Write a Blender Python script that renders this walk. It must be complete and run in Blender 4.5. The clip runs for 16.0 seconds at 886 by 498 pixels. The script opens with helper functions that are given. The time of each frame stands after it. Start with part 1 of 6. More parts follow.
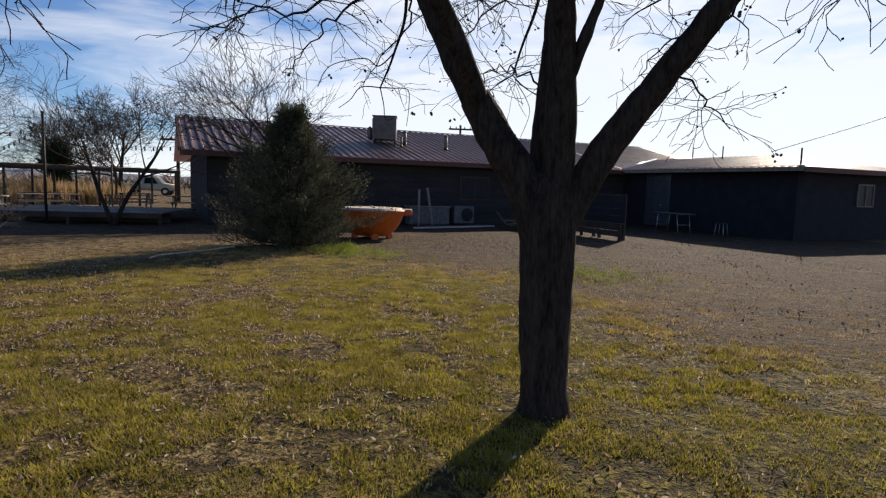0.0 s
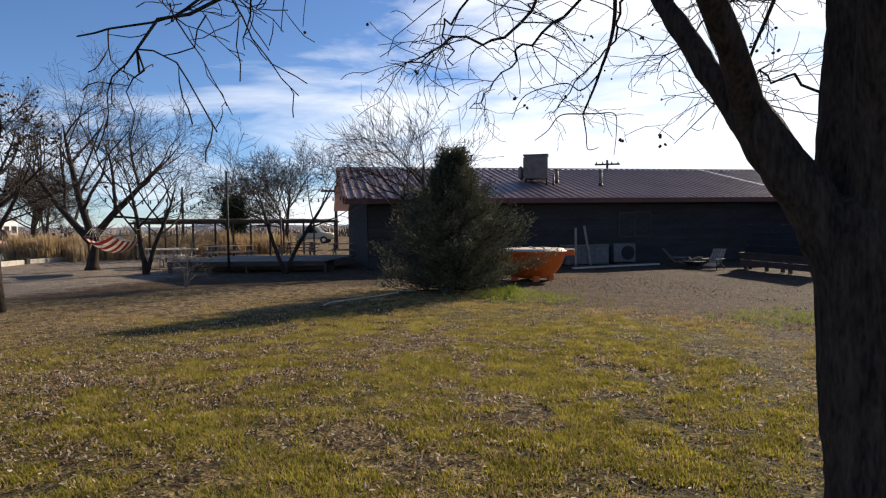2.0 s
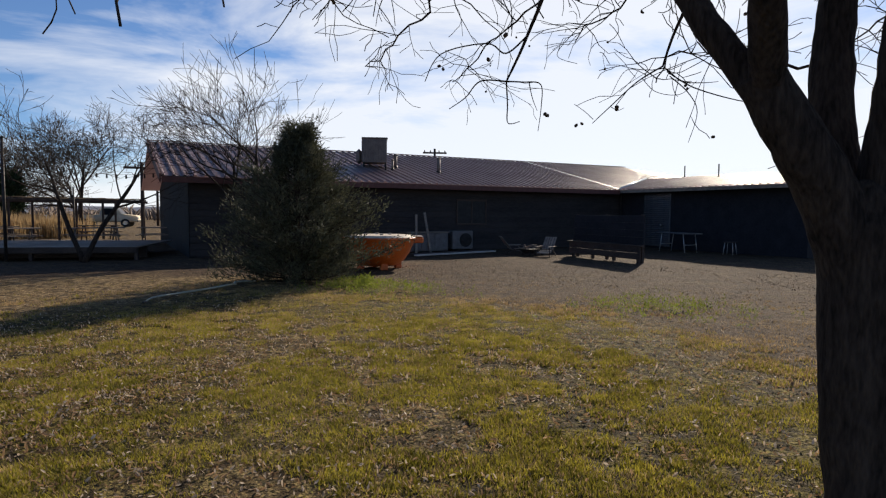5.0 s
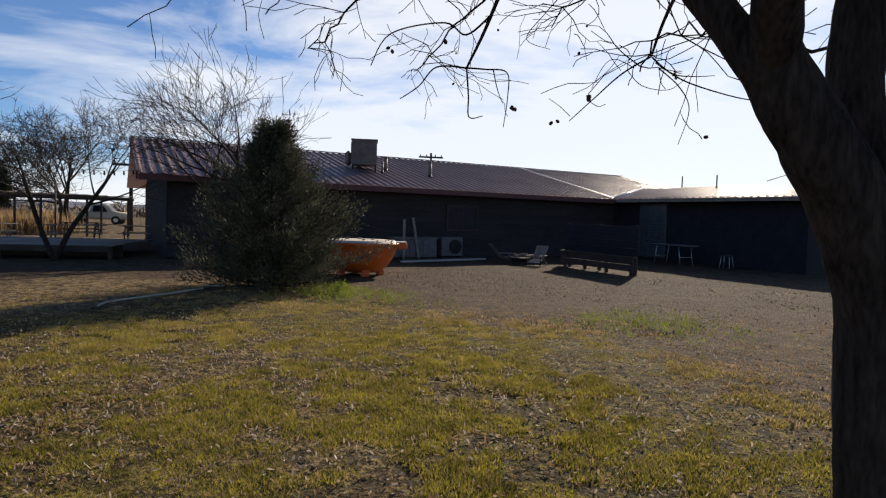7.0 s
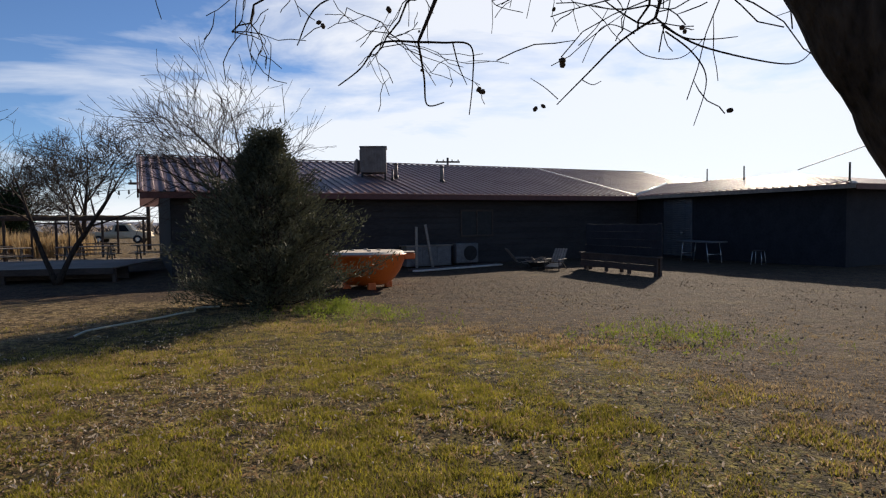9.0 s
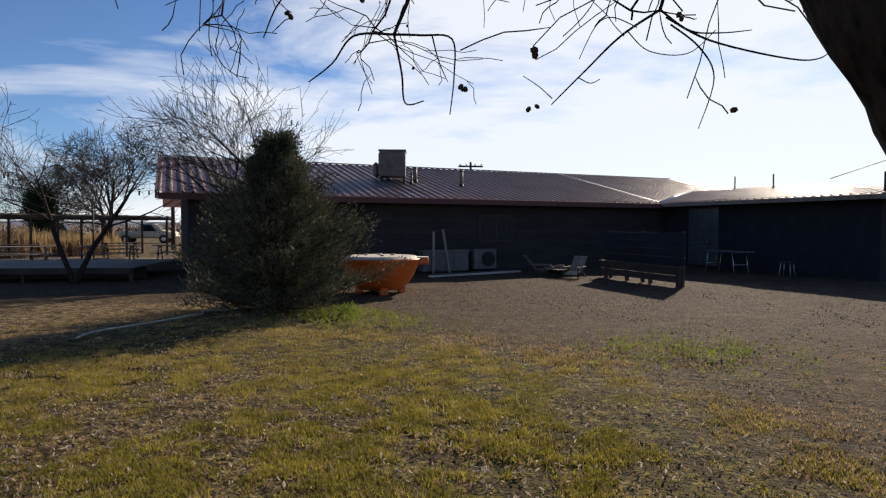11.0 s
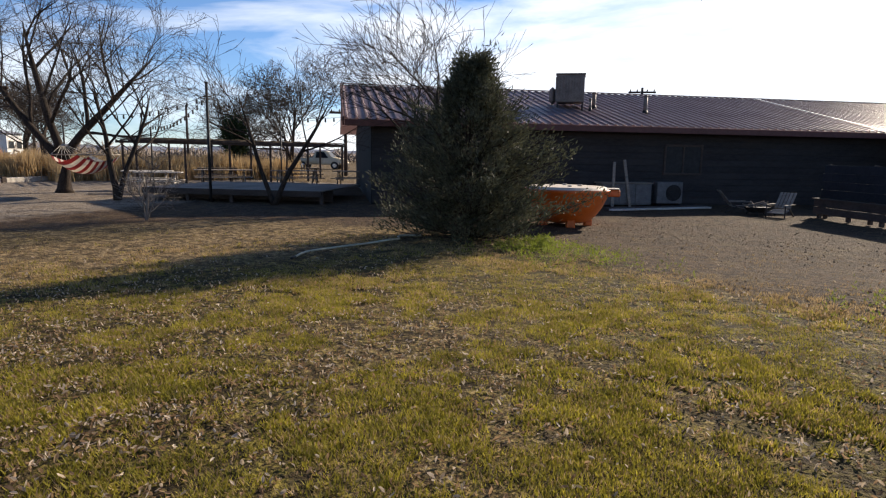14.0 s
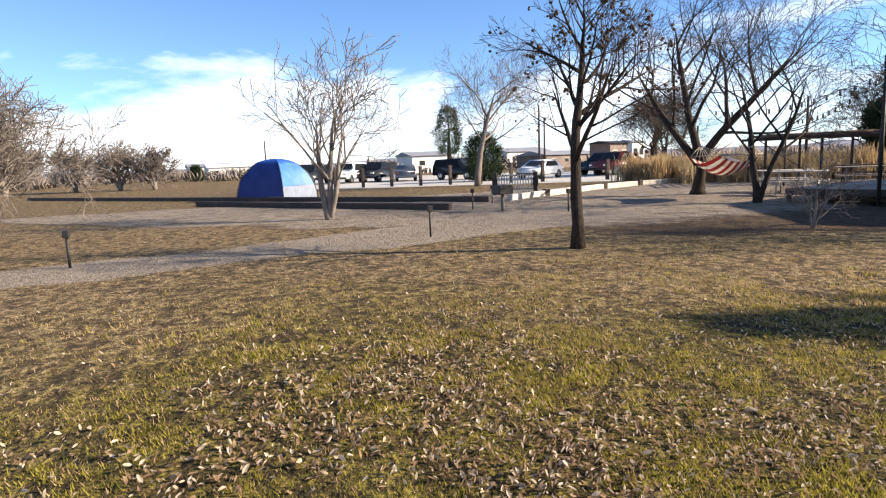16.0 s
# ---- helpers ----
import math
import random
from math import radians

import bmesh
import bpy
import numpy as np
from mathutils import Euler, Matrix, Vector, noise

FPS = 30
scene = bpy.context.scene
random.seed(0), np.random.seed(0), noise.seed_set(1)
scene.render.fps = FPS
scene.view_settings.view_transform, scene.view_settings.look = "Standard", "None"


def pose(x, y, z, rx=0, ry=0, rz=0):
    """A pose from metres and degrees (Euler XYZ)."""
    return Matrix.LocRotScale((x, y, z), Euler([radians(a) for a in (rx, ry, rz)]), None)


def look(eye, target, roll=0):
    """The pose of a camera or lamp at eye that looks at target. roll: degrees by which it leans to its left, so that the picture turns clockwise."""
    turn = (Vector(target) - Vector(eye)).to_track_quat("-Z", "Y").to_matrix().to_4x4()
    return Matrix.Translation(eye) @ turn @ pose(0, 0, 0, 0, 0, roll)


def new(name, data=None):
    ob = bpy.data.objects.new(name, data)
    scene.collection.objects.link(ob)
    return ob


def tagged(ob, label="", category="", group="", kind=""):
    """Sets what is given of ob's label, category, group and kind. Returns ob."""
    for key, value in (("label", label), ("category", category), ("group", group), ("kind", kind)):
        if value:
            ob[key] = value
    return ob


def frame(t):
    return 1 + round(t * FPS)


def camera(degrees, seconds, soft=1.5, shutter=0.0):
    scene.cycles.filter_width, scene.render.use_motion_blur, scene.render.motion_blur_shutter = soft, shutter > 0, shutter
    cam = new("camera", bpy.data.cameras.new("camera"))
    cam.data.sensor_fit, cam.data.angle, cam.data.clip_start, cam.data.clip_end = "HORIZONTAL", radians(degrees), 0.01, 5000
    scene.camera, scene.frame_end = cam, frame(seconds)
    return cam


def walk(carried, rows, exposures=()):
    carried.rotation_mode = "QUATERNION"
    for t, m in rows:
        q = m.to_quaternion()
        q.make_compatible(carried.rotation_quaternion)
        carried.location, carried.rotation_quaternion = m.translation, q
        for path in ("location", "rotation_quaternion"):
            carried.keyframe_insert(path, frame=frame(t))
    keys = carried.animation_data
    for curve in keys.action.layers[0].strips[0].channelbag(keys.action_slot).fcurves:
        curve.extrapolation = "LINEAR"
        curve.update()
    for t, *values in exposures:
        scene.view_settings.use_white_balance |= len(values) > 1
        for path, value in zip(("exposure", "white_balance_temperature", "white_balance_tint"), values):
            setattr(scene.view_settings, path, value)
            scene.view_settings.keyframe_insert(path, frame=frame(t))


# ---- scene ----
# ---------------------------------------------------------------- camera
cam = camera(72.7, 16.0, soft=1.2)
PATH = [
    (0, (0.498, 0.230, 1.502), (0.362, 2.215, 1.299), 1.59),
    (0.5, (0.252, 0.334, 1.478), (-0.083, 2.295, 1.276), 0.71),
    (1, (0.097, 0.450, 1.476), (-0.299, 2.401, 1.292), 1.15),
    (1.5, (-0.024, 0.596, 1.481), (-0.528, 2.524, 1.308), -0.91),
    (2, (-0.168, 0.784, 1.493), (-0.761, 2.693, 1.421), -0.83),
    (2.5, (-0.360, 0.819, 1.470), (-0.779, 2.774, 1.419), 1.28),
    (3, (-0.606, 0.869, 1.468), (-0.898, 2.846, 1.403), 0.48),
    (3.5, (-0.737, 0.989, 1.465), (-1.094, 2.955, 1.369), -1.20),
    (4, (-0.822, 1.175, 1.460), (-1.002, 3.163, 1.335), -1.17),
    (4.5, (-0.930, 1.371, 1.453), (-1.010, 3.366, 1.329), 0.87),
    (5, (-0.980, 1.546, 1.466), (-0.991, 3.543, 1.346), 0.33),
    (7.5, (-0.554, 2.500, 1.490), (-0.559, 4.498, 1.388), 1.82),
    (8, (-0.483, 2.849, 1.493), (-0.472, 4.844, 1.352), 0.62),
    (8.5, (-0.413, 3.035, 1.519), (-0.373, 5.033, 1.429), 0.18),
    (9, (-0.306, 3.020, 1.537), (-0.391, 5.016, 1.449), -0.76),
    (11.5, (-0.087, 3.339, 1.562), (-0.301, 5.327, 1.489), 0.62),
    (12, (-0.175, 3.309, 1.550), (-0.506, 5.276, 1.402), 0.09),
    (12.5, (-0.306, 3.316, 1.530), (-0.770, 5.253, 1.345), -2.90),
    (13, (-0.462, 3.351, 1.515), (-0.894, 5.292, 1.301), -0.45),
    (13.5, (-0.680, 3.452, 1.518), (-1.195, 5.367, 1.257), -0.70),
    (14, (-0.976, 3.592, 1.505), (-1.613, 5.463, 1.199), 0.95),
    (14.5, (-1.449, 3.750, 1.459), (-2.512, 5.424, 1.198), -0.78),
    (15, (-2.049, 3.894, 1.434), (-3.610, 5.107, 1.132), -0.29),
    (15.5, (-2.613, 3.981, 1.442), (-4.368, 4.886, 1.127), 0.92),
    (16, (-3.118, 3.979, 1.457), (-4.996, 4.607, 1.174), -2.27),
]
EXPOSURE = [(0.0, 0.27), (1.0, 0.45), (2.5, 0.5), (3.5, 0.42), (5.0, 0.22), (9.0, 0.24), (11.5, 0.24), (12.5, 0.44), (14.0, 0.65), (15.0, 1.1), (16.0, 1.3)]
walk(cam, [(t, look(eye, target, roll)) for t, eye, target, roll in PATH], EXPOSURE)

# ---------------------------------------------------------------- light
SUN_AZ, SUN_EL = 24.8, 24.5  # degrees right of +y, degrees above the horizon
world = bpy.data.worlds.new("sky")
scene.world = world
world.use_nodes = True
wn, wl = world.node_tree.nodes, world.node_tree.links
background = wn["Background"]
sky = wn.new("ShaderNodeTexSky")
sky.sky_type = "NISHITA"
sky.sun_disc = False
sky.sun_elevation, sky.sun_rotation = radians(SUN_EL), radians(SUN_AZ)
sky.altitude, sky.air_density, sky.dust_density, sky.ozone_density = 1400, 1.0, 0.5, 3.0
# thin streaks of high cloud
coord = wn.new("ShaderNodeTexCoord")
stretch = wn.new("ShaderNodeMapping")
stretch.inputs["Rotation"].default_value = (0, 0, radians(-25))
stretch.inputs["Scale"].default_value = (1.1, 1.6, 5.0)
puffs = wn.new("ShaderNodeTexNoise")
puffs.inputs["Scale"].default_value, puffs.inputs["Detail"].default_value = 1.7, 7
puffs.inputs["Roughness"].default_value, puffs.inputs["Distortion"].default_value = 0.58, 0.35
cover = wn.new("ShaderNodeMapRange")
cover.inputs["From Min"].default_value, cover.inputs["From Max"].default_value = 0.53, 0.74
cover.inputs["To Max"].default_value = 0.85
gain = wn.new("ShaderNodeMix")
gain.data_type = "RGBA"
gain.inputs[7].default_value = (11.5, 11.7, 12.2, 1)
wl.new(coord.outputs["Generated"], stretch.inputs["Vector"])
wl.new(stretch.outputs["Vector"], puffs.inputs["Vector"])
# more cloud towards the sun's side and a white haze low over the plain
sunward = wn.new("ShaderNodeVectorMath")
sunward.operation = "DOT_PRODUCT"
sunward.inputs[1].default_value = (math.sin(radians(SUN_AZ)), math.cos(radians(SUN_AZ)), 0.35)
wl.new(coord.outputs["Generated"], sunward.inputs[0])
bias = wn.new("ShaderNodeMapRange")
bias.inputs["From Min"].default_value, bias.inputs["From Max"].default_value = 0.5, 1.1
bias.inputs["To Min"].default_value, bias.inputs["To Max"].default_value = -0.13, 0.3
wl.new(sunward.outputs["Value"], bias.inputs["Value"])
level = wn.new("ShaderNodeSeparateXYZ")
wl.new(coord.outputs["Generated"], level.inputs[0])
haze = wn.new("ShaderNodeMapRange")
haze.inputs["From Min"].default_value, haze.inputs["From Max"].default_value = 0.05, 0.26
haze.inputs["To Min"].default_value, haze.inputs["To Max"].default_value = 0.3, 0.0
wl.new(level.outputs["Z"], haze.inputs["Value"])
total = wn.new("ShaderNodeMath")
wl.new(puffs.outputs["Fac"], total.inputs[0])
wl.new(bias.outputs["Result"], total.inputs[1])
clear = wn.new("ShaderNodeMapRange")   # clear blue overhead
clear.inputs["From Min"].default_value, clear.inputs["From Max"].default_value = 0.4, 0.8
clear.inputs["To Min"].default_value, clear.inputs["To Max"].default_value = 0.0, -0.22
wl.new(level.outputs["Z"], clear.inputs["Value"])
total1 = wn.new("ShaderNodeMath")
wl.new(total.outputs[0], total1.inputs[0])
wl.new(clear.outputs["Result"], total1.inputs[1])
total2 = wn.new("ShaderNodeMath")
wl.new(total1.outputs[0], total2.inputs[0])
wl.new(haze.outputs["Result"], total2.inputs[1])
wl.new(total2.outputs[0], cover.inputs["Value"])
wl.new(cover.outputs["Result"], gain.inputs[0])
deepen = wn.new("ShaderNodeMix")
deepen.data_type, deepen.blend_type = "RGBA", "MULTIPLY"
deepen.inputs[0].default_value = 1.0
deepen.inputs[7].default_value = (0.95, 1.1, 1.32, 1)
wl.new(sky.outputs["Color"], deepen.inputs[6])
wl.new(deepen.outputs[2], gain.inputs[6])
wl.new(gain.outputs[2], background.inputs["Color"])
background.inputs["Strength"].default_value = 0.072

sun = new("sun", bpy.data.lights.new("sun", "SUN"))
sun.data.energy, sun.data.angle, sun.data.color = 5.0, radians(0.6), (1.0, 0.87, 0.7)
sun.matrix_world = look((0, 0, 0), (-math.sin(radians(SUN_AZ)), -math.cos(radians(SUN_AZ)), -math.tan(radians(SUN_EL))))


# ---------------------------------------------------------------- materials
def material(name, dark, light, scale=8.0, rough=0.8, bump=0.3, metal=0.0, fine=6.0, vary=0.0, stretch_by=(1, 1, 1), spec=0.4, depth=0.01, glow=0.0):
    """Two colours mixed by a broad and a fine noise, with the fine one as relief. vary: how far pieces differ by object."""
    m = bpy.data.materials.new(name)
    m.use_nodes = True
    n, l = m.node_tree.nodes, m.node_tree.links
    shader = n["Principled BSDF"]
    where = n.new("ShaderNodeTexCoord")
    mapping = n.new("ShaderNodeMapping")
    mapping.inputs["Scale"].default_value = stretch_by
    broad, grain = n.new("ShaderNodeTexNoise"), n.new("ShaderNodeTexNoise")
    broad.inputs["Scale"].default_value, broad.inputs["Detail"].default_value = scale, 4
    grain.inputs["Scale"].default_value, grain.inputs["Detail"].default_value = scale * fine, 6
    l.new(where.outputs["Object"], mapping.inputs["Vector"])
    l.new(mapping.outputs["Vector"], broad.inputs["Vector"])
    l.new(mapping.outputs["Vector"], grain.inputs["Vector"])
    both = n.new("ShaderNodeMath")
    both.operation = "MULTIPLY_ADD"
    both.inputs[1].default_value = 0.5
    half = n.new("ShaderNodeMath")
    half.operation = "MULTIPLY"
    half.inputs[1].default_value = 0.5
    l.new(grain.outputs["Fac"], half.inputs[0])
    l.new(broad.outputs["Fac"], both.inputs[0])
    l.new(half.outputs[0], both.inputs[2])
    spread = n.new("ShaderNodeMapRange")
    spread.inputs["From Min"].default_value, spread.inputs["From Max"].default_value = 0.34, 0.66
    last = both.outputs[0]
    if vary:
        info = n.new("ShaderNodeObjectInfo")
        shift = n.new("ShaderNodeMath")
        shift.operation = "MULTIPLY_ADD"
        shift.inputs[1].default_value = vary
        l.new(info.outputs["Random"], shift.inputs[0])
        l.new(last, shift.inputs[2])
        last = shift.outputs[0]
    l.new(last, spread.inputs["Value"])
    mix = n.new("ShaderNodeMix")
    mix.data_type = "RGBA"
    mix.inputs[6].default_value, mix.inputs[7].default_value = (*dark, 1), (*light, 1)
    l.new(spread.outputs["Result"], mix.inputs[0])
    l.new(mix.outputs[2], shader.inputs["Base Color"])
    shader.inputs["Roughness"].default_value, shader.inputs["Metallic"].default_value = rough, metal
    shader.inputs["Specular IOR Level"].default_value = spec
    if glow:
        through_leaf, blend = n.new("ShaderNodeBsdfTranslucent"), n.new("ShaderNodeMixShader")
        blend.inputs[0].default_value = glow
        l.new(mix.outputs[2], through_leaf.inputs["Color"])
        l.new(shader.outputs[0], blend.inputs[1])
        l.new(through_leaf.outputs[0], blend.inputs[2])
        l.new(blend.outputs[0], n["Material Output"].inputs["Surface"])
    if bump:
        relief = n.new("ShaderNodeBump")
        relief.inputs["Strength"].default_value, relief.inputs["Distance"].default_value = bump, depth
        l.new(grain.outputs["Fac"], relief.inputs["Height"])
        l.new(relief.outputs["Normal"], shader.inputs["Normal"])
    return m


BARK = material("bark", (0.016, 0.012, 0.01), (0.07, 0.052, 0.04), 14, 0.95, 0.9, fine=4, stretch_by=(1, 1, 0.22), spec=0.15, depth=0.03)
TWIG = material("twig_bark", (0.022, 0.017, 0.015), (0.065, 0.051, 0.042), 9, 0.95, 0, spec=0.05)
PALE_BARK = material("pale_bark", (0.1, 0.082, 0.066), (0.27, 0.225, 0.19), 10, 0.9, 0.5, stretch_by=(1, 1, 0.3), spec=0.15)
YARDTWIG = material("grey_twig_bark", (0.035, 0.028, 0.024), (0.1, 0.082, 0.068), 9, 0.95, 0, spec=0.05)
POD = material("dry_seed_pod", (0.03, 0.02, 0.013), (0.1, 0.06, 0.035), 30, 0.85, 0)
NEEDLE = material("juniper_foliage", (0.013, 0.017, 0.01), (0.15, 0.15, 0.09), 3.0, 0.75, 0, fine=6, spec=0.25, glow=0.2)
PINE = material("far_pine_foliage", (0.015, 0.028, 0.012), (0.05, 0.075, 0.03), 1.5, 0.8, 0, spec=0.2)
WEED = material("green_weed_leaves", (0.12, 0.15, 0.015), (0.3, 0.34, 0.045), 6, 0.7, 0, glow=0.45)
WALL = material("dark_wall_boards", (0.018, 0.0155, 0.015), (0.043, 0.037, 0.035), 3, 0.85, 0.3, vary=0.12, stretch_by=(0.3, 1, 1))
# near-black because the wing's deep porch shade is put into the colour
SHADEWALL = material("near_black_wing_shade", (0.007, 0.008, 0.011), (0.02, 0.021, 0.026), 2.5, 0.9, 0.3, vary=0.1)
GREENWALL = material("dark_green_stucco", (0.012, 0.013, 0.012), (0.027, 0.029, 0.027), 2, 0.9, 0.4)
TRIM = material("red_brown_trim", (0.075, 0.026, 0.02), (0.13, 0.05, 0.04), 5, 0.6, 0.15, vary=0.1)
ROOF = material("oxide_red_metal_roof", (0.33, 0.22, 0.21), (0.5, 0.37, 0.355), 0.9, 0.4, 0.03, metal=0.1, fine=14, spec=0.5)
FLASH = material("bright_flashing", (0.5, 0.5, 0.5), (0.72, 0.71, 0.7), 6, 0.35, 0.1, metal=0.7)
CORRUGATED = material("corrugated_steel", (0.16, 0.17, 0.19), (0.32, 0.33, 0.35), 4, 0.4, 0.1, metal=0.8)
COOLER = material("weathered_cooler_sheet", (0.12, 0.095, 0.08), (0.26, 0.215, 0.185), 5, 0.6, 0.15, metal=0.2)
DARKMETAL = material("dark_metal", (0.02, 0.018, 0.017), (0.055, 0.05, 0.047), 8, 0.6, 0.1, metal=0.5)
WHITEMETAL = material("off_white_enamel", (0.08, 0.076, 0.072), (0.19, 0.18, 0.17), 5, 0.6, 0.1)
ORANGE = material("orange_gelcoat", (0.6, 0.1, 0.012), (0.74, 0.16, 0.022), 3, 0.38, 0.06, spec=0.5)
COVER = material("cream_tub_cover", (0.5, 0.41, 0.31), (0.7, 0.6, 0.48), 6, 0.65, 0.2)
OLDWOOD = material("weathered_wood", (0.13, 0.1, 0.08), (0.32, 0.26, 0.2), 3, 0.85, 0.4, vary=0.15, stretch_by=(0.35, 1, 1))
DARKWOOD = material("dark_stained_wood", (0.026, 0.019, 0.016), (0.078, 0.056, 0.044), 4, 0.85, 0.4, vary=0.12, stretch_by=(0.4, 1, 1))
PALEWOOD = material("bleached_wood", (0.36, 0.31, 0.26), (0.62, 0.56, 0.48), 4, 0.8, 0.3, vary=0.12, stretch_by=(0.35, 1, 1))
THATCH = material("dry_reed", (0.05, 0.035, 0.025), (0.16, 0.12, 0.075), 12, 0.9, 0.5)
TENTBLUE = material("blue_tent_nylon", (0.012, 0.05, 0.25), (0.03, 0.12, 0.4), 2, 0.55, 0.15, fine=10)
# paler and navy copies of the blue nylon: sunlit and shaded sides in colour
TENTSUNLIT = material("sunlit_tent_nylon", (0.03, 0.11, 0.38), (0.08, 0.21, 0.54), 3, 0.5, 0.2, fine=8)
TENTSHADED = material("shaded_tent_nylon", (0.01, 0.022, 0.12), (0.02, 0.045, 0.2), 2, 0.7, 0.1)
TENTGREY = material("pale_tent_skirt", (0.12, 0.14, 0.19), (0.22, 0.25, 0.31), 3, 0.6, 0.1)
REDCLOTH = material("faded_red_canvas", (0.3, 0.045, 0.05), (0.45, 0.1, 0.09), 20, 0.9, 0.2)
WHITECLOTH = material("off_white_canvas", (0.6, 0.55, 0.48), (0.8, 0.75, 0.66), 20, 0.9, 0.2)
ROPE = material("cotton_rope", (0.5, 0.45, 0.38), (0.7, 0.65, 0.55), 40, 0.9, 0)
TANGRASS = material("tall_dry_grass", (0.3, 0.2, 0.095), (0.62, 0.46, 0.26), 1.2, 0.85, 0, fine=20, spec=0.15, glow=0.45)
CONCRETE = material("pale_kerb_log", (0.38, 0.33, 0.27), (0.62, 0.56, 0.47), 4, 0.9, 0.3)
CLOD = material("soil_clod", (0.13, 0.09, 0.062), (0.28, 0.2, 0.14), 9, 0.95, 0.4, spec=0.1)
GRAVEL = material("parking_gravel", (0.36, 0.33, 0.29), (0.55, 0.51, 0.46), 2, 0.95, 0.3, fine=20)
HOSE = material("pale_hose", (0.34, 0.33, 0.24), (0.5, 0.48, 0.36), 10, 0.5, 0)
GLASS = material("dark_window_glass", (0.012, 0.014, 0.016), (0.03, 0.033, 0.036), 2, 0.35, 0, spec=0.15)
RUBBER = material("tyre_rubber", (0.015, 0.015, 0.015), (0.04, 0.04, 0.04), 10, 0.9, 0.1)
CHROME = material("dull_chrome", (0.4, 0.4, 0.4), (0.6, 0.6, 0.6), 10, 0.25, 0, metal=1.0)
CARWHITE = material("white_car_paint", (0.68, 0.68, 0.67), (0.78, 0.78, 0.77), 1, 0.3, 0)
CARBLACK = material("black_car_paint", (0.012, 0.013, 0.016), (0.025, 0.027, 0.03), 1, 0.25, 0)
CARGREY = material("steel_grey_car_paint", (0.08, 0.09, 0.11), (0.12, 0.13, 0.15), 1, 0.3, 0, metal=0.4)
CARRED = material("faded_red_car_paint", (0.12, 0.025, 0.022), (0.18, 0.04, 0.035), 1, 0.45, 0)
CARTAN = material("tan_truck_paint", (0.5, 0.4, 0.25), (0.62, 0.52, 0.36), 1, 0.5, 0)
FARWHITE = material("far_white_siding", (0.58, 0.57, 0.55), (0.74, 0.73, 0.7), 0.6, 0.85, 0.1)
FARBROWN = material("far_brown_siding", (0.14, 0.1, 0.085), (0.22, 0.17, 0.14), 0.6, 0.85, 0.1)
FARROOF = material("far_grey_roof", (0.18, 0.18, 0.2), (0.28, 0.28, 0.3), 0.5, 0.8, 0.1)
FARTREE = material("far_bare_scrub", (0.13, 0.105, 0.09), (0.24, 0.2, 0.17), 0.6, 0.95, 0, spec=0.1)
HILL = material("far_hill", (0.2, 0.21, 0.25), (0.27, 0.28, 0.32), 0.01, 1.0, 0, spec=0.0)
LEAF_A = material("dead_leaf_tan", (0.15, 0.085, 0.04), (0.42, 0.28, 0.155), 3.5, 0.8, 0, fine=8, glow=0.45)
LEAF_B = material("dead_leaf_pale", (0.34, 0.25, 0.16), (0.68, 0.56, 0.43), 3.5, 0.6, 0, fine=8, glow=0.35)
BLADE_G = material("green_grass_blade", (0.08, 0.078, 0.009), (0.52, 0.44, 0.06), 3.2, 0.7, 0, fine=9, spec=0.2, glow=0.5)
BLADE_D = material("dry_grass_blade", (0.24, 0.155, 0.065), (0.66, 0.48, 0.25), 3.2, 0.8, 0, fine=14, spec=0.2, glow=0.45)


# ---------------------------------------------------------------- small tools
def smooth(a, b, x):
    t = min(1.0, max(0.0, (x - a) / (b - a)))
    return t * t * (3 - 2 * t)


def ground_z(x, y):
    """The lawn and the yard lie level."""
    return 0.0


def mesh_from(name, verts, faces, mat):
    me = bpy.data.meshes.new(name)
    me.from_pydata(verts, [], faces)
    me.materials.append(mat)
    me.update()
    return me


def part(name, bm, mat, parent=None, label="", soft=False):
    """One mesh object from a bmesh (or a ready mesh), under a thing or a part."""
    if isinstance(bm, bpy.types.Mesh):
        me = bm
    else:
        me = bpy.data.meshes.new(name)
        bmesh.ops.recalc_face_normals(bm, faces=bm.faces)
        bm.to_mesh(me)
        bm.free()
        me.materials.append(mat)
    if soft:
        for p in me.polygons:
            p.use_smooth = True
    ob = new(name, me)
    if parent:
        ob.parent = parent
    if label:
        ob["label"] = label
    return ob


def thing(name, m, label, category, group="", kind=""):
    ob = new(name)
    ob.empty_display_size = 0.2
    ob.matrix_world = m
    return tagged(ob, label, category, group, kind)


def box(bm, x0, x1, y0, y1, z0, z1, bevel=0.0, m=None):
    made = bmesh.ops.create_cube(bm, size=1.0, matrix=Matrix.Translation(((x0 + x1) / 2, (y0 + y1) / 2, (z0 + z1) / 2)) @ Matrix.Diagonal((x1 - x0, y1 - y0, z1 - z0, 1)))
    vs = made["verts"]
    if bevel:
        edges = list({e for v in vs for e in v.link_edges})
        out = bmesh.ops.bevel(bm, geom=edges, offset=bevel, segments=1, affect="EDGES")
        vs = list({v for f in out["faces"] for v in f.verts} | {v for v in vs if v.is_valid})
    if m is not None:
        bmesh.ops.transform(bm, matrix=m, verts=vs)
    return vs


def a_box(x0, x1, y0, y1, z0, z1, bevel=0.0, m=None):
    bm = bmesh.new()
    box(bm, x0, x1, y0, y1, z0, z1, bevel, m)
    return bm


